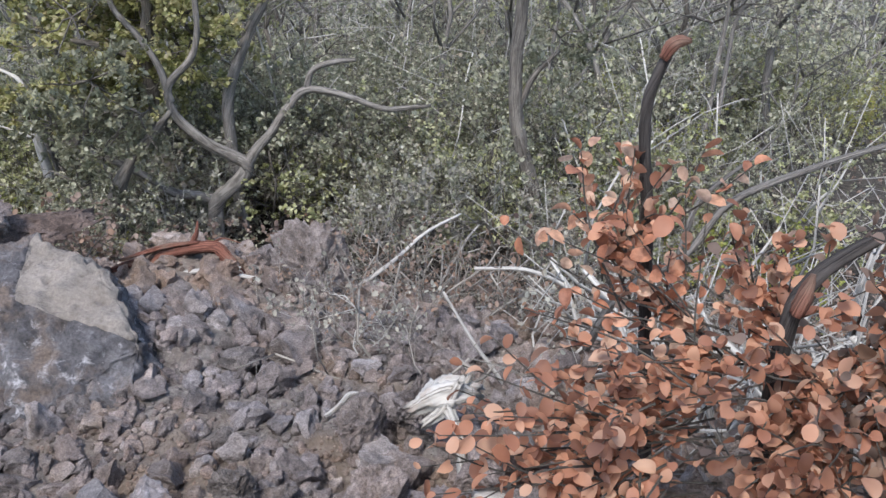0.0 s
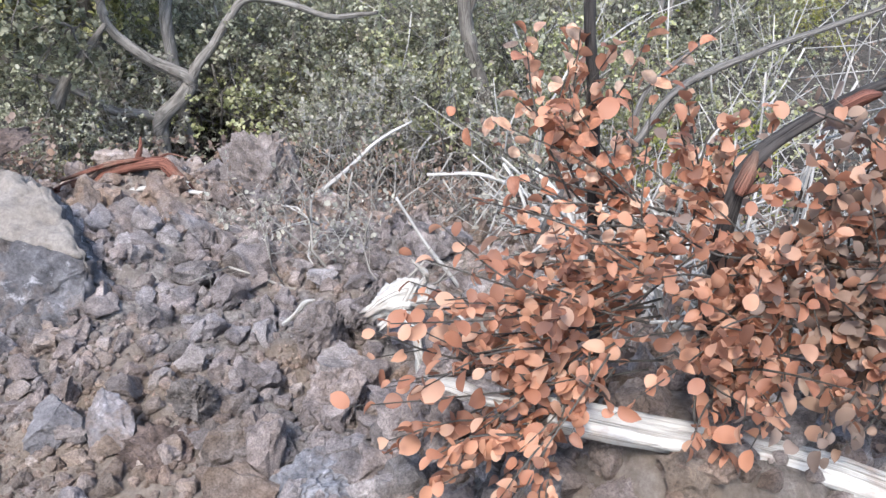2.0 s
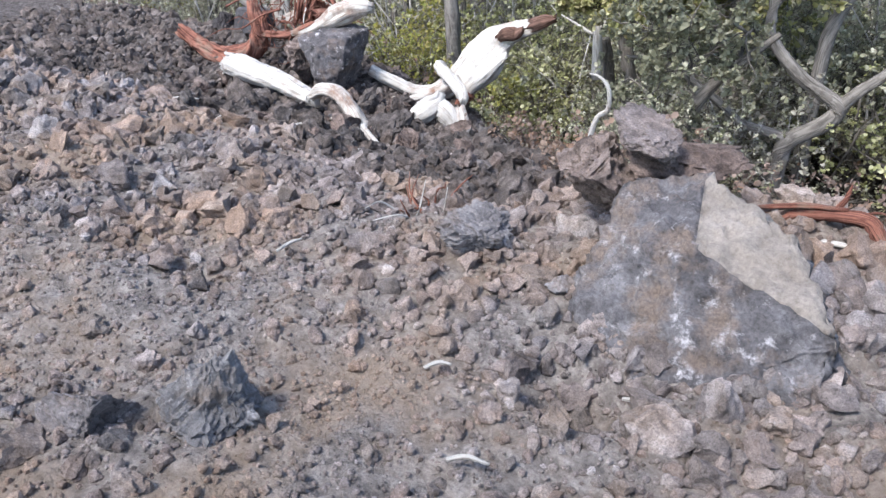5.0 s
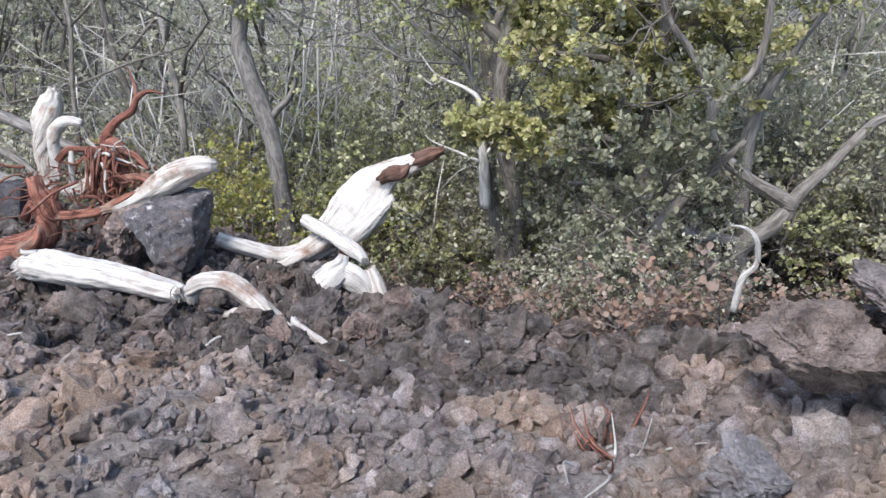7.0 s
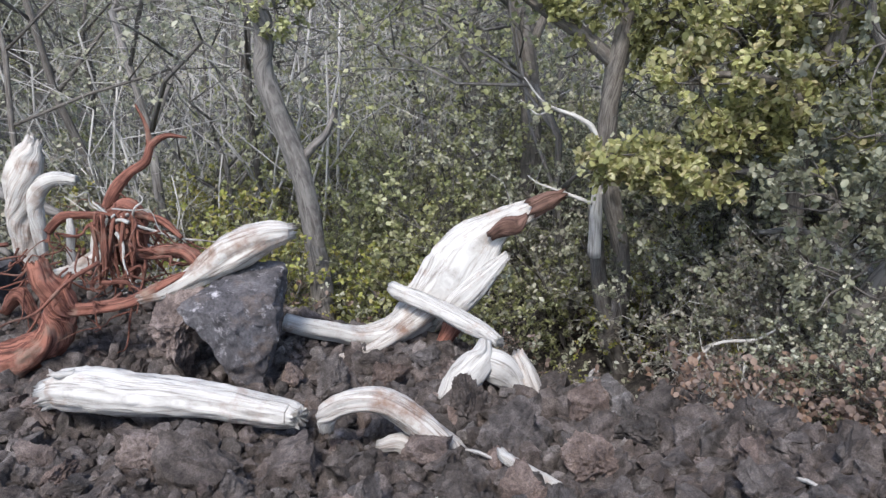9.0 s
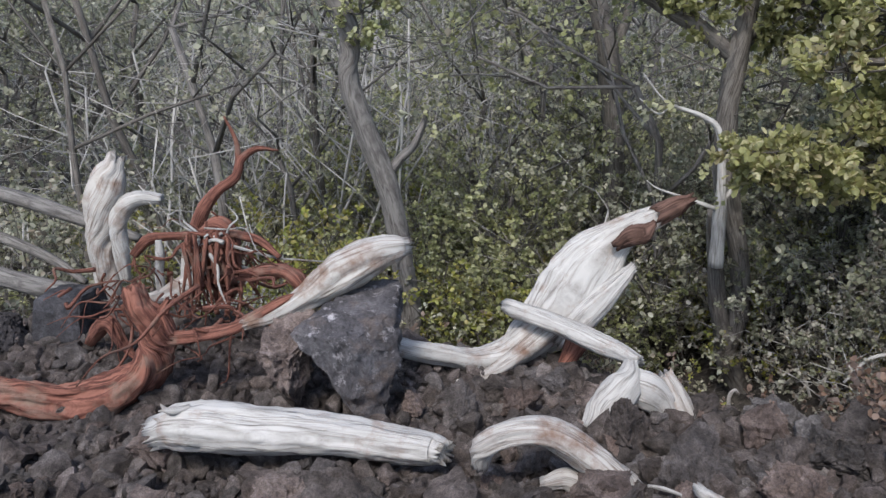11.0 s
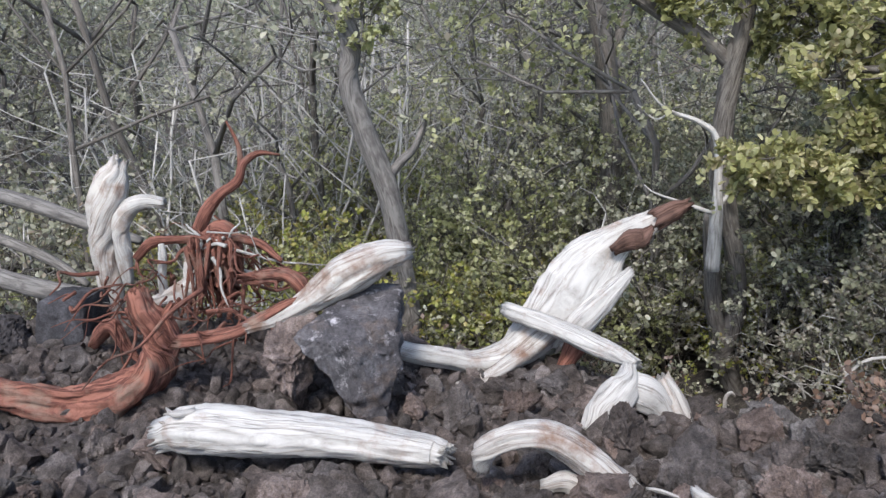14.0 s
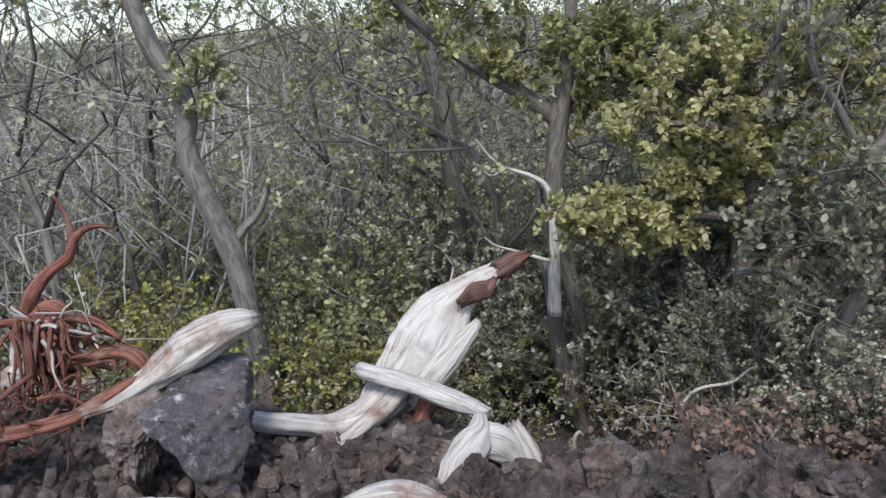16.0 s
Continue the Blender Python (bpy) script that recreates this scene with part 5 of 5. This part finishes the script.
# ---- dead brush in the dip beside the bank ----
rd = np.random.default_rng(77)
BRUSH = [plant("dead_brush", 450 + n, "grey dead brushwood heap in the dip", "brush", 0.5, 0.007, 2, (0, 4, 4), BRUSHWOOD if n else TWIG, (GREY_LEAF, MAUVE_LEAF, None)[n], 0.026, 3, bare=0.1, stems=6, lean=1.6, wobble=0.3, group="dead brush in the dip", lift=0.05) for n in range(3)]
for n in range(70):
    x, y = rd.uniform(-0.6, 2.6), rd.uniform(2.9, 6.2)
    if n > 48:
        x, y = rd.uniform(-5.0, -2.2), rd.uniform(5.2, 7.4)
        if y < float(crest(np.array(x))) + 0.4:
            y = float(crest(np.array(x))) + rd.uniform(0.4, 1.4)
    copy_thing(BRUSH[n % 3], pose(x, y, gz(x, y), rd.uniform(-15, 15), rd.uniform(-15, 15), rd.uniform(0, 360)) @ Matrix.Scale(rd.uniform(0.8, 1.35) * (0.6 if n > 48 else 1.0), 4))
for k, ob in enumerate(BRUSH):
    ob.matrix_basis = pose(1.2 + 0.5 * k, 3.6 + 0.4 * k, gz(1.2 + 0.5 * k, 3.6 + 0.4 * k))
set_rock("striped_rock", BROWN_ROCK, (0.17, 1.4, 0.69), (0.085, 0.07, 0.06), 81, "brown striped stone under withered leaves", (0, 15, 10))
set_rock("grey_stone", STONE_OB, (0.1, 1.22, 0.6), (0.07, 0.06, 0.08), 82, "grey stone propping the split branch", (0, 0, 10))
set_rock("grey_stone", BLUE_ROCK, (0.26, 1.15, 0.56), (0.07, 0.06, 0.07), 83, "grey stone propping the split branch", (0, 20, 50))
set_rock("grey_stone", STONE_OB, (0.02, 1.45, 0.48), (0.11, 0.1, 0.1), 84, "rough grey stone on the heap", (0, 20, 80))
set_rock("grey_stone", STONE_OB, (0.4, 1.12, 0.5), (0.08, 0.07, 0.07), 85, "rough grey stone under the split branch", (0, 0, 20))
rp = np.random.default_rng(37)
for n in range(60):
    x, y = rp.uniform(-0.05, 1.35), rp.uniform(0.45, 1.06)
    s = 0.05 * math.exp(rp.normal(0, 0.35))
    ob = new("heap_stone", LAVA[n % 12])
    ob.matrix_basis = Matrix.Translation((x, y, gz(x, y) + 0.3 * s)) @ turn_to(rp) @ Matrix.Diagonal((s * 1.25, s, s * 0.85, 1))
    tagged(ob, "dark grey stone on the heap under the bush", "rock", "stones of the heap")
limb("pale_stump", [[(-0.1, 2.5, 0.16, 0.03), (-0.04, 2.5, 0.2, 0.05), (0.03, 2.5, 0.23, 0.06), (0.1, 2.5, 0.22, 0.035)], [(-0.06, 2.46, 0.12, 0.02), (0.0, 2.45, 0.18, 0.025), (0.05, 2.45, 0.28, 0.018)], [(0.02, 2.44, 0.18, 0.02), (0.05, 2.4, 0.12, 0.016), (0.06, 2.36, 0.05, 0.014), (0.06, 2.34, -0.04, 0.01)], [(0.06, 2.5, 0.24, 0.012), (0.1, 2.5, 0.3, 0.01), (0.05, 2.5, 0.36, 0.005)]], PALE_WOOD,
     "broken pale root stump among rubble", "stump", 476, 26, 9, lump=0.2, ridge=0.1, jag=1.6, grain=0.9)
limb("red_root", [[(-1.86, 4.15, 0.05, 0.016), (-1.75, 4.15, 0.09, 0.026), (-1.62, 4.16, 0.12, 0.03), (-1.45, 4.16, 0.165, 0.027), (-1.27, 4.15, 0.19, 0.03), (-1.2, 4.13, 0.14, 0.026), (-1.12, 4.1, 0.04, 0.022), (-1.04, 4.07, -0.06, 0.016), (-1.0, 4.05, -0.12, 0.008)],
                  [(-1.8, 4.12, 0.12, 0.008), (-1.55, 4.14, 0.19, 0.016), (-1.36, 4.15, 0.215, 0.01)], [(-1.42, 4.16, 0.17, 0.016), (-1.38, 4.18, 0.25, 0.012), (-1.37, 4.2, 0.32, 0.004)],
                  [(-1.26, 4.13, 0.16, 0.013), (-1.16, 4.09, 0.03, 0.011), (-1.1, 4.05, -0.07, 0.005)], [(-1.6, 4.14, 0.12, 0.012), (-1.68, 4.1, 0.05, 0.01), (-1.72, 4.06, 0.0, 0.004)], [(-1.3, 4.16, 0.2, 0.008), (-1.22, 4.14, 0.24, 0.006), (-1.12, 4.12, 0.22, 0.003)]], RED_WOOD,
     "torn reddish root lying over the bank", "root", 480, 16, 8, lump=0.12, ridge=0.2, jag=1.2, grain=0.5)
limb("dead_branch", [[(-1.6, 4.05, 0.05, 0.014), (-1.3, 4.05, 0.08, 0.014), (-1.0, 4.05, 0.03, 0.012)]], TWIG, "bare grey branch under the red root", "branch", 482, 7, 5, lump=0.05)
limb("dead_branch", [[(-0.55, 4.0, -0.05, 0.013), (-0.3, 4.1, 0.1, 0.012), (-0.1, 4.2, 0.25, 0.01), (0.1, 4.3, 0.33, 0.006)]], TWIG, "bare grey branch rising from the bank", "branch", 484, 7, 5, lump=0.05)
limb("wood_chip", [[(-0.815, 3.9, -0.075, 0.012), (-0.813, 3.905, -0.03, 0.013), (-0.811, 3.91, 0.015, 0.008)]], PALE_WOOD, "small pale wood chip on the bank", "chip", 486, 6, 3)
limb("curled_root", [[(-0.45, 2.62, 0.05, 0.008), (-0.4, 2.62, 0.09, 0.01), (-0.36, 2.62, 0.14, 0.01), (-0.32, 2.62, 0.15, 0.006)]], PALE_WOOD, "short curled pale root on rubble", "root", 488, 7, 5)

# ---- plants with a place of their own ----
own_tree("overhanging_tree", [
    [(-2.35, 7.3, -1.6, 0.09), (-2.4, 7.25, -0.8, 0.08), (-2.55, 7.2, 0.0, 0.07), (-2.6, 7.1, 0.7, 0.06), (-2.5, 7.0, 1.4, 0.045), (-2.4, 7.0, 2.2, 0.025)],
    [(-2.57, 7.15, 0.3, 0.035), (-2.9, 7.0, 0.42, 0.03), (-3.3, 6.95, 0.45, 0.022), (-3.8, 6.9, 0.5, 0.012)],
    [(-2.58, 7.1, 0.8, 0.035), (-2.9, 7.0, 1.0, 0.03), (-3.3, 6.95, 1.05, 0.02), (-3.5, 6.9, 1.0, 0.012)],
    [(-2.55, 7.05, 1.2, 0.03), (-2.2, 6.95, 1.3, 0.025), (-1.9, 6.9, 1.2, 0.015)]],
    DARK_BARK, "dark tree hanging leafy olive branches over the slope", (-2.35, 7.3),
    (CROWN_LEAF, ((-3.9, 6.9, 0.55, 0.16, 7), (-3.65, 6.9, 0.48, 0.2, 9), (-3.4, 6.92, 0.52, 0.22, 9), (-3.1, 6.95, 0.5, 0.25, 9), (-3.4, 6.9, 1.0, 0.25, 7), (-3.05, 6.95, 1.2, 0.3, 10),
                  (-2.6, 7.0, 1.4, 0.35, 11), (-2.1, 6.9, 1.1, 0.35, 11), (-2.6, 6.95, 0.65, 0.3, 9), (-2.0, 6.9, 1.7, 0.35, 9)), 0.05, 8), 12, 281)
for x, y, k, s in ((-6.95, 9.4, 2, 1.3), (-6.45, 9.3, 2, 1.2), (-6.2, 9.6, 5, 1.0), (-8.5, 9.6, 2, 1.6), (-5.2, 9.4, 2, 1.1), (-5.5, 9.2, 1, 1.1), (-4.7, 10.6, 5, 1.7), (-4.9, 10.0, 1, 1.4), (-4.03, 7.3, 2, 0.5),
                   (-5.75, 8.75, 3, 0.9), (-5.55, 8.6, 1, 0.7), (-6.3, 8.8, 3, 0.8), (-2.45, 5.7, 2, 0.5), (-3.1, 5.9, 1, 0.6), (-2.9, 8.3, 2, 1.0), (-7.4, 10.6, 2, 1.5), (-5.9, 10.8, 2, 1.4), (-6.6, 12.0, 2, 1.8), (-3.2, 9.0, 1, 1.2), (-0.9, 7.4, 2, 0.8), (0.2, 7.6, 2, 0.9), (-3.4, 7.9, 2, 0.9), (1.6, 7.0, 2, 1.0), (-7.8, 9.8, 0, 1.5), (-9.0, 9.5, 0, 1.8),
                   (1.9, 5.6, 2, 0.8), (2.4, 5.2, 2, 0.9), (1.3, 6.2, 1, 1.0), (-0.3, 6.3, 0, 1.0), (-2.95, 6.9, 2, 0.6), (-2.7, 6.4, 1, 0.7)):
    copy_thing(SHRUBS[k], pose(x, y, gz(x, y), 0, 0, 47 * k + 90 * x) @ Matrix.Scale(s, 4))
rh = np.random.default_rng(61)
for n in range(34):
    x, y = rh.uniform(-2.4, 0.8), rh.uniform(6.85, 9.2)
    k = (0, 3, 4, 1, 0, 3)[n % 6]
    copy_thing(SHRUBS[k], pose(x, y, gz(x, y), 0, 0, rh.uniform(0, 360)) @ Matrix.Scale(rh.uniform(0.85, 1.35), 4))
for n in range(60):
    x, y = rh.uniform(-9.0, -4.2), rh.uniform(9.8, 16.0)
    copy_thing(BARE[(0, 2, 2)[n % 3]], pose(x, y, gz(x, y), rh.uniform(-9, 9), rh.uniform(-9, 9), rh.uniform(0, 360)) @ Matrix.Scale(rh.uniform(1.0, 1.7), 4))
for n in range(18):
    x, y = rh.uniform(-4.0, -2.2), rh.uniform(8.1, 9.8)
    copy_thing(SHRUBS[(0, 3, 4)[n % 3]], pose(x, y, gz(x, y), 0, 0, rh.uniform(0, 360)) @ Matrix.Scale(rh.uniform(0.9, 1.4), 4))
for n in range(20):
    x, y = rh.uniform(-7.0, -3.0), rh.uniform(9.6, 13.5)
    copy_thing(SHRUBS[(5, 1, 5, 3)[n % 4]], pose(x, y, gz(x, y), 0, 0, rh.uniform(0, 360)) @ Matrix.Scale(rh.uniform(1.1, 1.6), 4))
for x, y, k, s in ((-6.55, 8.5, 2, 1.5), (-6.25, 8.7, 1, 1.2), (-5.45, 8.4, 2, 1.15), (-5.2, 8.7, 1, 1.3), (-7.0, 8.8, 2, 1.4), (-3.2, 7.2, 3, 0.9), (-2.95, 7.5, 1, 0.9), (-3.05, 6.7, 3, 0.8), (-2.7, 7.1, 3, 1.0), (-3.3, 7.7, 4, 0.8),
                   (-2.6, 7.6, 1, 0.9), (-3.15, 7.0, 0, 0.8)):
    copy_thing(SHRUBS[k], pose(x, y, gz(x, y), 0, 0, 53 * k + 70 * x) @ Matrix.Scale(s, 4))
for x, y, k, s in ((-4.95, 9.1, 5, 1.25), (-4.75, 9.3, 1, 1.5), (-4.45, 9.2, 5, 1.1), (-5.35, 8.9, 1, 1.0)):
    copy_thing(SHRUBS[k], pose(x, y, gz(x, y), 0, 0, 61 * k + 90 * x) @ Matrix.Scale(s, 4))
for x, y, k, s in ((1.15, 2.55, 1, 0.95), (1.4, 2.7, 1, 1.0), (1.7, 2.5, 3, 1.5), (0.95, 2.75, 3, 1.4), (1.3, 2.3, 3, 1.3), (1.9, 2.9, 1, 1.0), (0.75, 3.3, 3, 1.0), (2.1, 2.3, 1, 0.8), (1.55, 2.2, 3, 1.2)):
    copy_thing(BARE[k], pose(x, y, gz(x, y), 0, 0, 70 * x + 31) @ Matrix.Scale(s, 4))
for x, y, k, s in ((-2.9, 5.65, 0, 0.75), (-3.1, 5.95, 4, 0.6), (-2.75, 5.5, 4, 0.6), (-2.6, 6.0, 0, 0.8)):
    copy_thing(SHRUBS[k], pose(x, y, gz(x, y), 0, 0, 80 * x) @ Matrix.Scale(s, 4))
DRY = plant("dry_branch", 470, "fallen branch with dry brown leaves", "branch", 0.5, 0.01, 2, (0, 4, 5), GREY_BARK, MAUVE_LEAF, 0.042, 5, 0.75, bare=0.1, stems=4, lean=1.8, wobble=0.3, group="fallen dry branches", lift=0.05)
for x, y in ((-3.2, 5.9), (-2.9, 5.6), (-3.4, 5.55), (-2.6, 5.3), (-3.05, 6.25), (-2.75, 4.85), (0.9, 2.0), (1.3, 1.9), (1.6, 2.0), (-3.7, 5.6)):
    copy_thing(DRY, pose(x, y, gz(x, y), 0, 0, 130 * x) @ Matrix.Scale(0.85, 4))
DRY.matrix_basis = pose(-2.4, 5.0, gz(-2.4, 5.0))
for n, (label, pts) in enumerate((
        ("long bare grey branch leaning over brush", [(0.15, 3.6, 0.27, 0.009), (0.45, 3.6, 0.25, 0.01), (0.75, 3.6, 0.07, 0.011), (0.95, 3.6, -0.15, 0.012)]),
        ("thin bare branch over the dip", [(0.0, 3.0, 0.4, 0.006), (0.12, 3.0, 0.18, 0.008), (0.22, 3.0, 0.03, 0.009), (0.3, 3.05, -0.12, 0.009)]),
        ("pale dead branch in the scrub", [(-3.05, 8.0, -0.85, 0.012), (-2.85, 8.0, -0.74, 0.016), (-2.68, 8.0, -0.64, 0.014), (-2.5, 8.0, -0.66, 0.01)]),
        ("pale dead branch lying below the bank", [(-3.4, 6.6, -0.75, 0.008), (-3.25, 6.6, -0.6, 0.011), (-3.0, 6.6, -0.58, 0.011), (-2.85, 6.6, -0.5, 0.006)]))):
    limb("dead_branch", [pts], TWIG, label, "branch", 600 + n, 8, 6, lump=0.08)
limb("curled_twig", [[(-4.03, 6.7, -0.95, 0.012), (-4.03, 6.7, -0.85, 0.012), (-4.0, 6.7, -0.81, 0.01), (-3.97, 6.7, -0.84, 0.006)]], PALE_WOOD, "small curled white twig on dark rock", "twig", 610, 8, 6)
for n, (x, y, a, ln) in enumerate(((-6.2, 4.5, 35, 0.3), (-5.13, 4.67, 60, 0.14), (-3.72, 4.55, -60, 0.12), (-4.4, 4.4, 30, 0.12), (-2.45, 2.3, 40, 0.1), (-2.1, 1.9, 20, 0.13), (-1.75, 2.52, -8, 0.17), (-3.4, 2.6, 80, 0.14), (-5.6, 4.3, 110, 0.16), (-6.6, 4.7, 20, 0.2), (-4.9, 5.2, -40, 0.16))):
    dx, dy = math.cos(radians(a)) * ln / 2, math.sin(radians(a)) * ln / 2
    z = gz(x, y) + 0.045
    limb("stick", [[(x - dx, y - dy, z, 0.007), (x - dx * 0.2, y + 0.01, z + 0.012, 0.009), (x + dx, y + dy, z + 0.01, 0.005)]], PALE_WOOD, "small pale stick lying on rubble", "stick", 620 + n, 7, 5, lump=0.1)
rt = np.random.default_rng(8)
tuft = base("root_tuft", (-3.15, 3.3, gz(-3.15, 3.3)), "tuft of fine reddish roots on the bank", "roots")
to_tuft = Matrix.Translation((-3.15, 3.3, gz(-3.15, 3.3))).inverted()
for n in range(16):
    p = np.array((-3.16, 3.3, gz(-3.15, 3.3) + 0.0)) + rt.normal(0, 0.05, 3) * (1, 1, 0)
    q = p + (rt.normal(0, 0.12), rt.normal(0, 0.1), rt.uniform(0.02, 0.22))
    under("rootlet", [[(*p, 0.006), (*((p + q) / 2 + rt.normal(0, 0.03, 3)), 0.005), (*q, 0.002)]], RED_WOOD if n % 3 else PALE_WOOD, tuft, to_tuft, "", 640 + n, 5, 4, lump=0.1)
for n in range(6):
    r_ = np.random.default_rng(700 + n)
    x, y = -3.05 + 0.35 * math.cos(n * 2.1), 3.3 + 0.25 * math.sin(n * 1.7)
    s = r_.uniform(0.05, 0.1)
    set_rock("lava_rock", BROWN_ROCK, (x, y, gz(x, y) + 0.3 * s), (s, s, s), 720 + n, "brown knobbly lava rock beside fine roots", (20 * n, 30, 50 * n), level=4)

# ---- rubble: the nearest stones singly, the rest joined ----
rs = np.random.default_rng(99)
PEBBLES = [rock_shape(2, 500 + n, cuts=9, rough=0.3, depth=0.62) for n in range(14)]
COBBLES = [rock_shape(3, 520 + n, cuts=11, rough=0.3, depth=0.6) for n in range(10)]
GRAINS = [rock_shape(1, 540 + n, cuts=4, rough=0.25) for n in range(8)]
STONES = []
for n, (v, f) in enumerate(COBBLES):
    b = Build()
    b.add(v, f)
    STONES.append(b.mesh("stone", STONE_OB, flat=True))


def coarse(x, y):
    """How big the loose stones run at a place: fine gravel on the brown slope, coarse by the dip and the logs."""
    fine = mound(x, y, -2.6, 1.8, 1.4, 0.9, 0.9) + mound(x, y, -4.3, 2.2, 1.2, 1.0, 0.35)
    return np.clip(1.05 - 0.85 * fine + 0.25 * fbm(x, y, 0.8, 2, 61), 0.22, 1.3)


spots = np.stack([rs.uniform(-11.5, 2.6, 58000), 0.3 + 7.8 * rs.uniform(0, 1, 58000) ** 1.15], -1)
spots = spots[(spots[:, 1] < crest(spots[:, 0]) + 0.75) & (spots[:, 1] > 0.75 + 0.5 * fbm(spots[:, 0], spots[:, 1], 0.8, 3, 91) - 0.04 * spots[:, 0])]
size = coarse(spots[:, 0], spots[:, 1]) * 0.036 * np.exp(rs.normal(0, 0.5, len(spots)))
high = ground_z(spots[:, 0], spots[:, 1])
single, rest, fine, murk = 0, Build(), Build(), Build()


MURKY = {(a, b) for a, b in spots[dark_ground(spots[:, 0], spots[:, 1])]}


def murky(x, y):
    return (x, y) in MURKY


for (x, y), s, z in zip(spots[:20000], size[:20000], high[:20000]):
    s = min(s, 0.11)
    k = int(rs.integers(14))
    m = Matrix.Translation((x, y, z + 0.25 * s)) @ turn_to(rs) @ Matrix.Diagonal((s * rs.uniform(0.8, 1.3), s, s * rs.uniform(0.65, 1), 1))
    if s > 0.045 and single < 300 and -1.6 < x < 0.3 and 1.3 < y < 3.6:
        part("stone", STONES[k % 10], GROUND, "", m)
        single += 1
    elif s > 0.05 and y < 5.5:
        a = np.array(m)
        (murk if murky(x, y) else rest).add(COBBLES[k % 10][0] @ a[:3, :3].T + a[:3, 3], COBBLES[k % 10][1])
    elif s > 0.028:
        a = np.array(m)
        (murk if murky(x, y) else rest).add(PEBBLES[k][0] @ a[:3, :3].T + a[:3, 3], PEBBLES[k][1])
    else:
        a = np.array(m)
        (murk if murky(x, y) else fine).add(GRAINS[k % 8][0] @ a[:3, :3].T + a[:3, 3], GRAINS[k % 8][1])
for (x, y), s, z in zip(spots[20000:], size[20000:], high[20000:]):
    s = min(s * 0.4, 0.02)
    a = np.array(turn_to(rs))[:3, :3] * s
    (murk if murky(x, y) else fine).add(GRAINS[int(rs.integers(8))][0] @ a.T + (x, y, z + 0.2 * s), GRAINS[0][1])
tagged(part("rubble", rest.mesh("rubble", STONE, flat=True), GROUND), kind="stuff")
tagged(part("gravel", fine.mesh("gravel", STONE, flat=True), GROUND), kind="stuff")
tagged(part("dark_rubble", murk.mesh("dark_rubble", DARK_STONE, flat=True), GROUND), kind="stuff")
grit = Build()
GRIT_X, GRIT_Y = rs.uniform(-4.8, 0.4, 18000), rs.uniform(0.1, 3.4, 18000)
GRIT_Z = ground_z(GRIT_X, GRIT_Y)
for _ in range(18000):
    x, y = GRIT_X[_], GRIT_Y[_]
    s = 0.006 * math.exp(rs.normal(0, 0.5))
    a = np.array(turn_to(rs))[:3, :3] * s
    grit.add(GRAINS[int(rs.integers(8))][0] @ a.T + (x, y, float(GRIT_Z[_]) + 0.3 * s), GRAINS[0][1])
tagged(part("grit", grit.mesh("grit", STONE, flat=True), GROUND), kind="stuff")
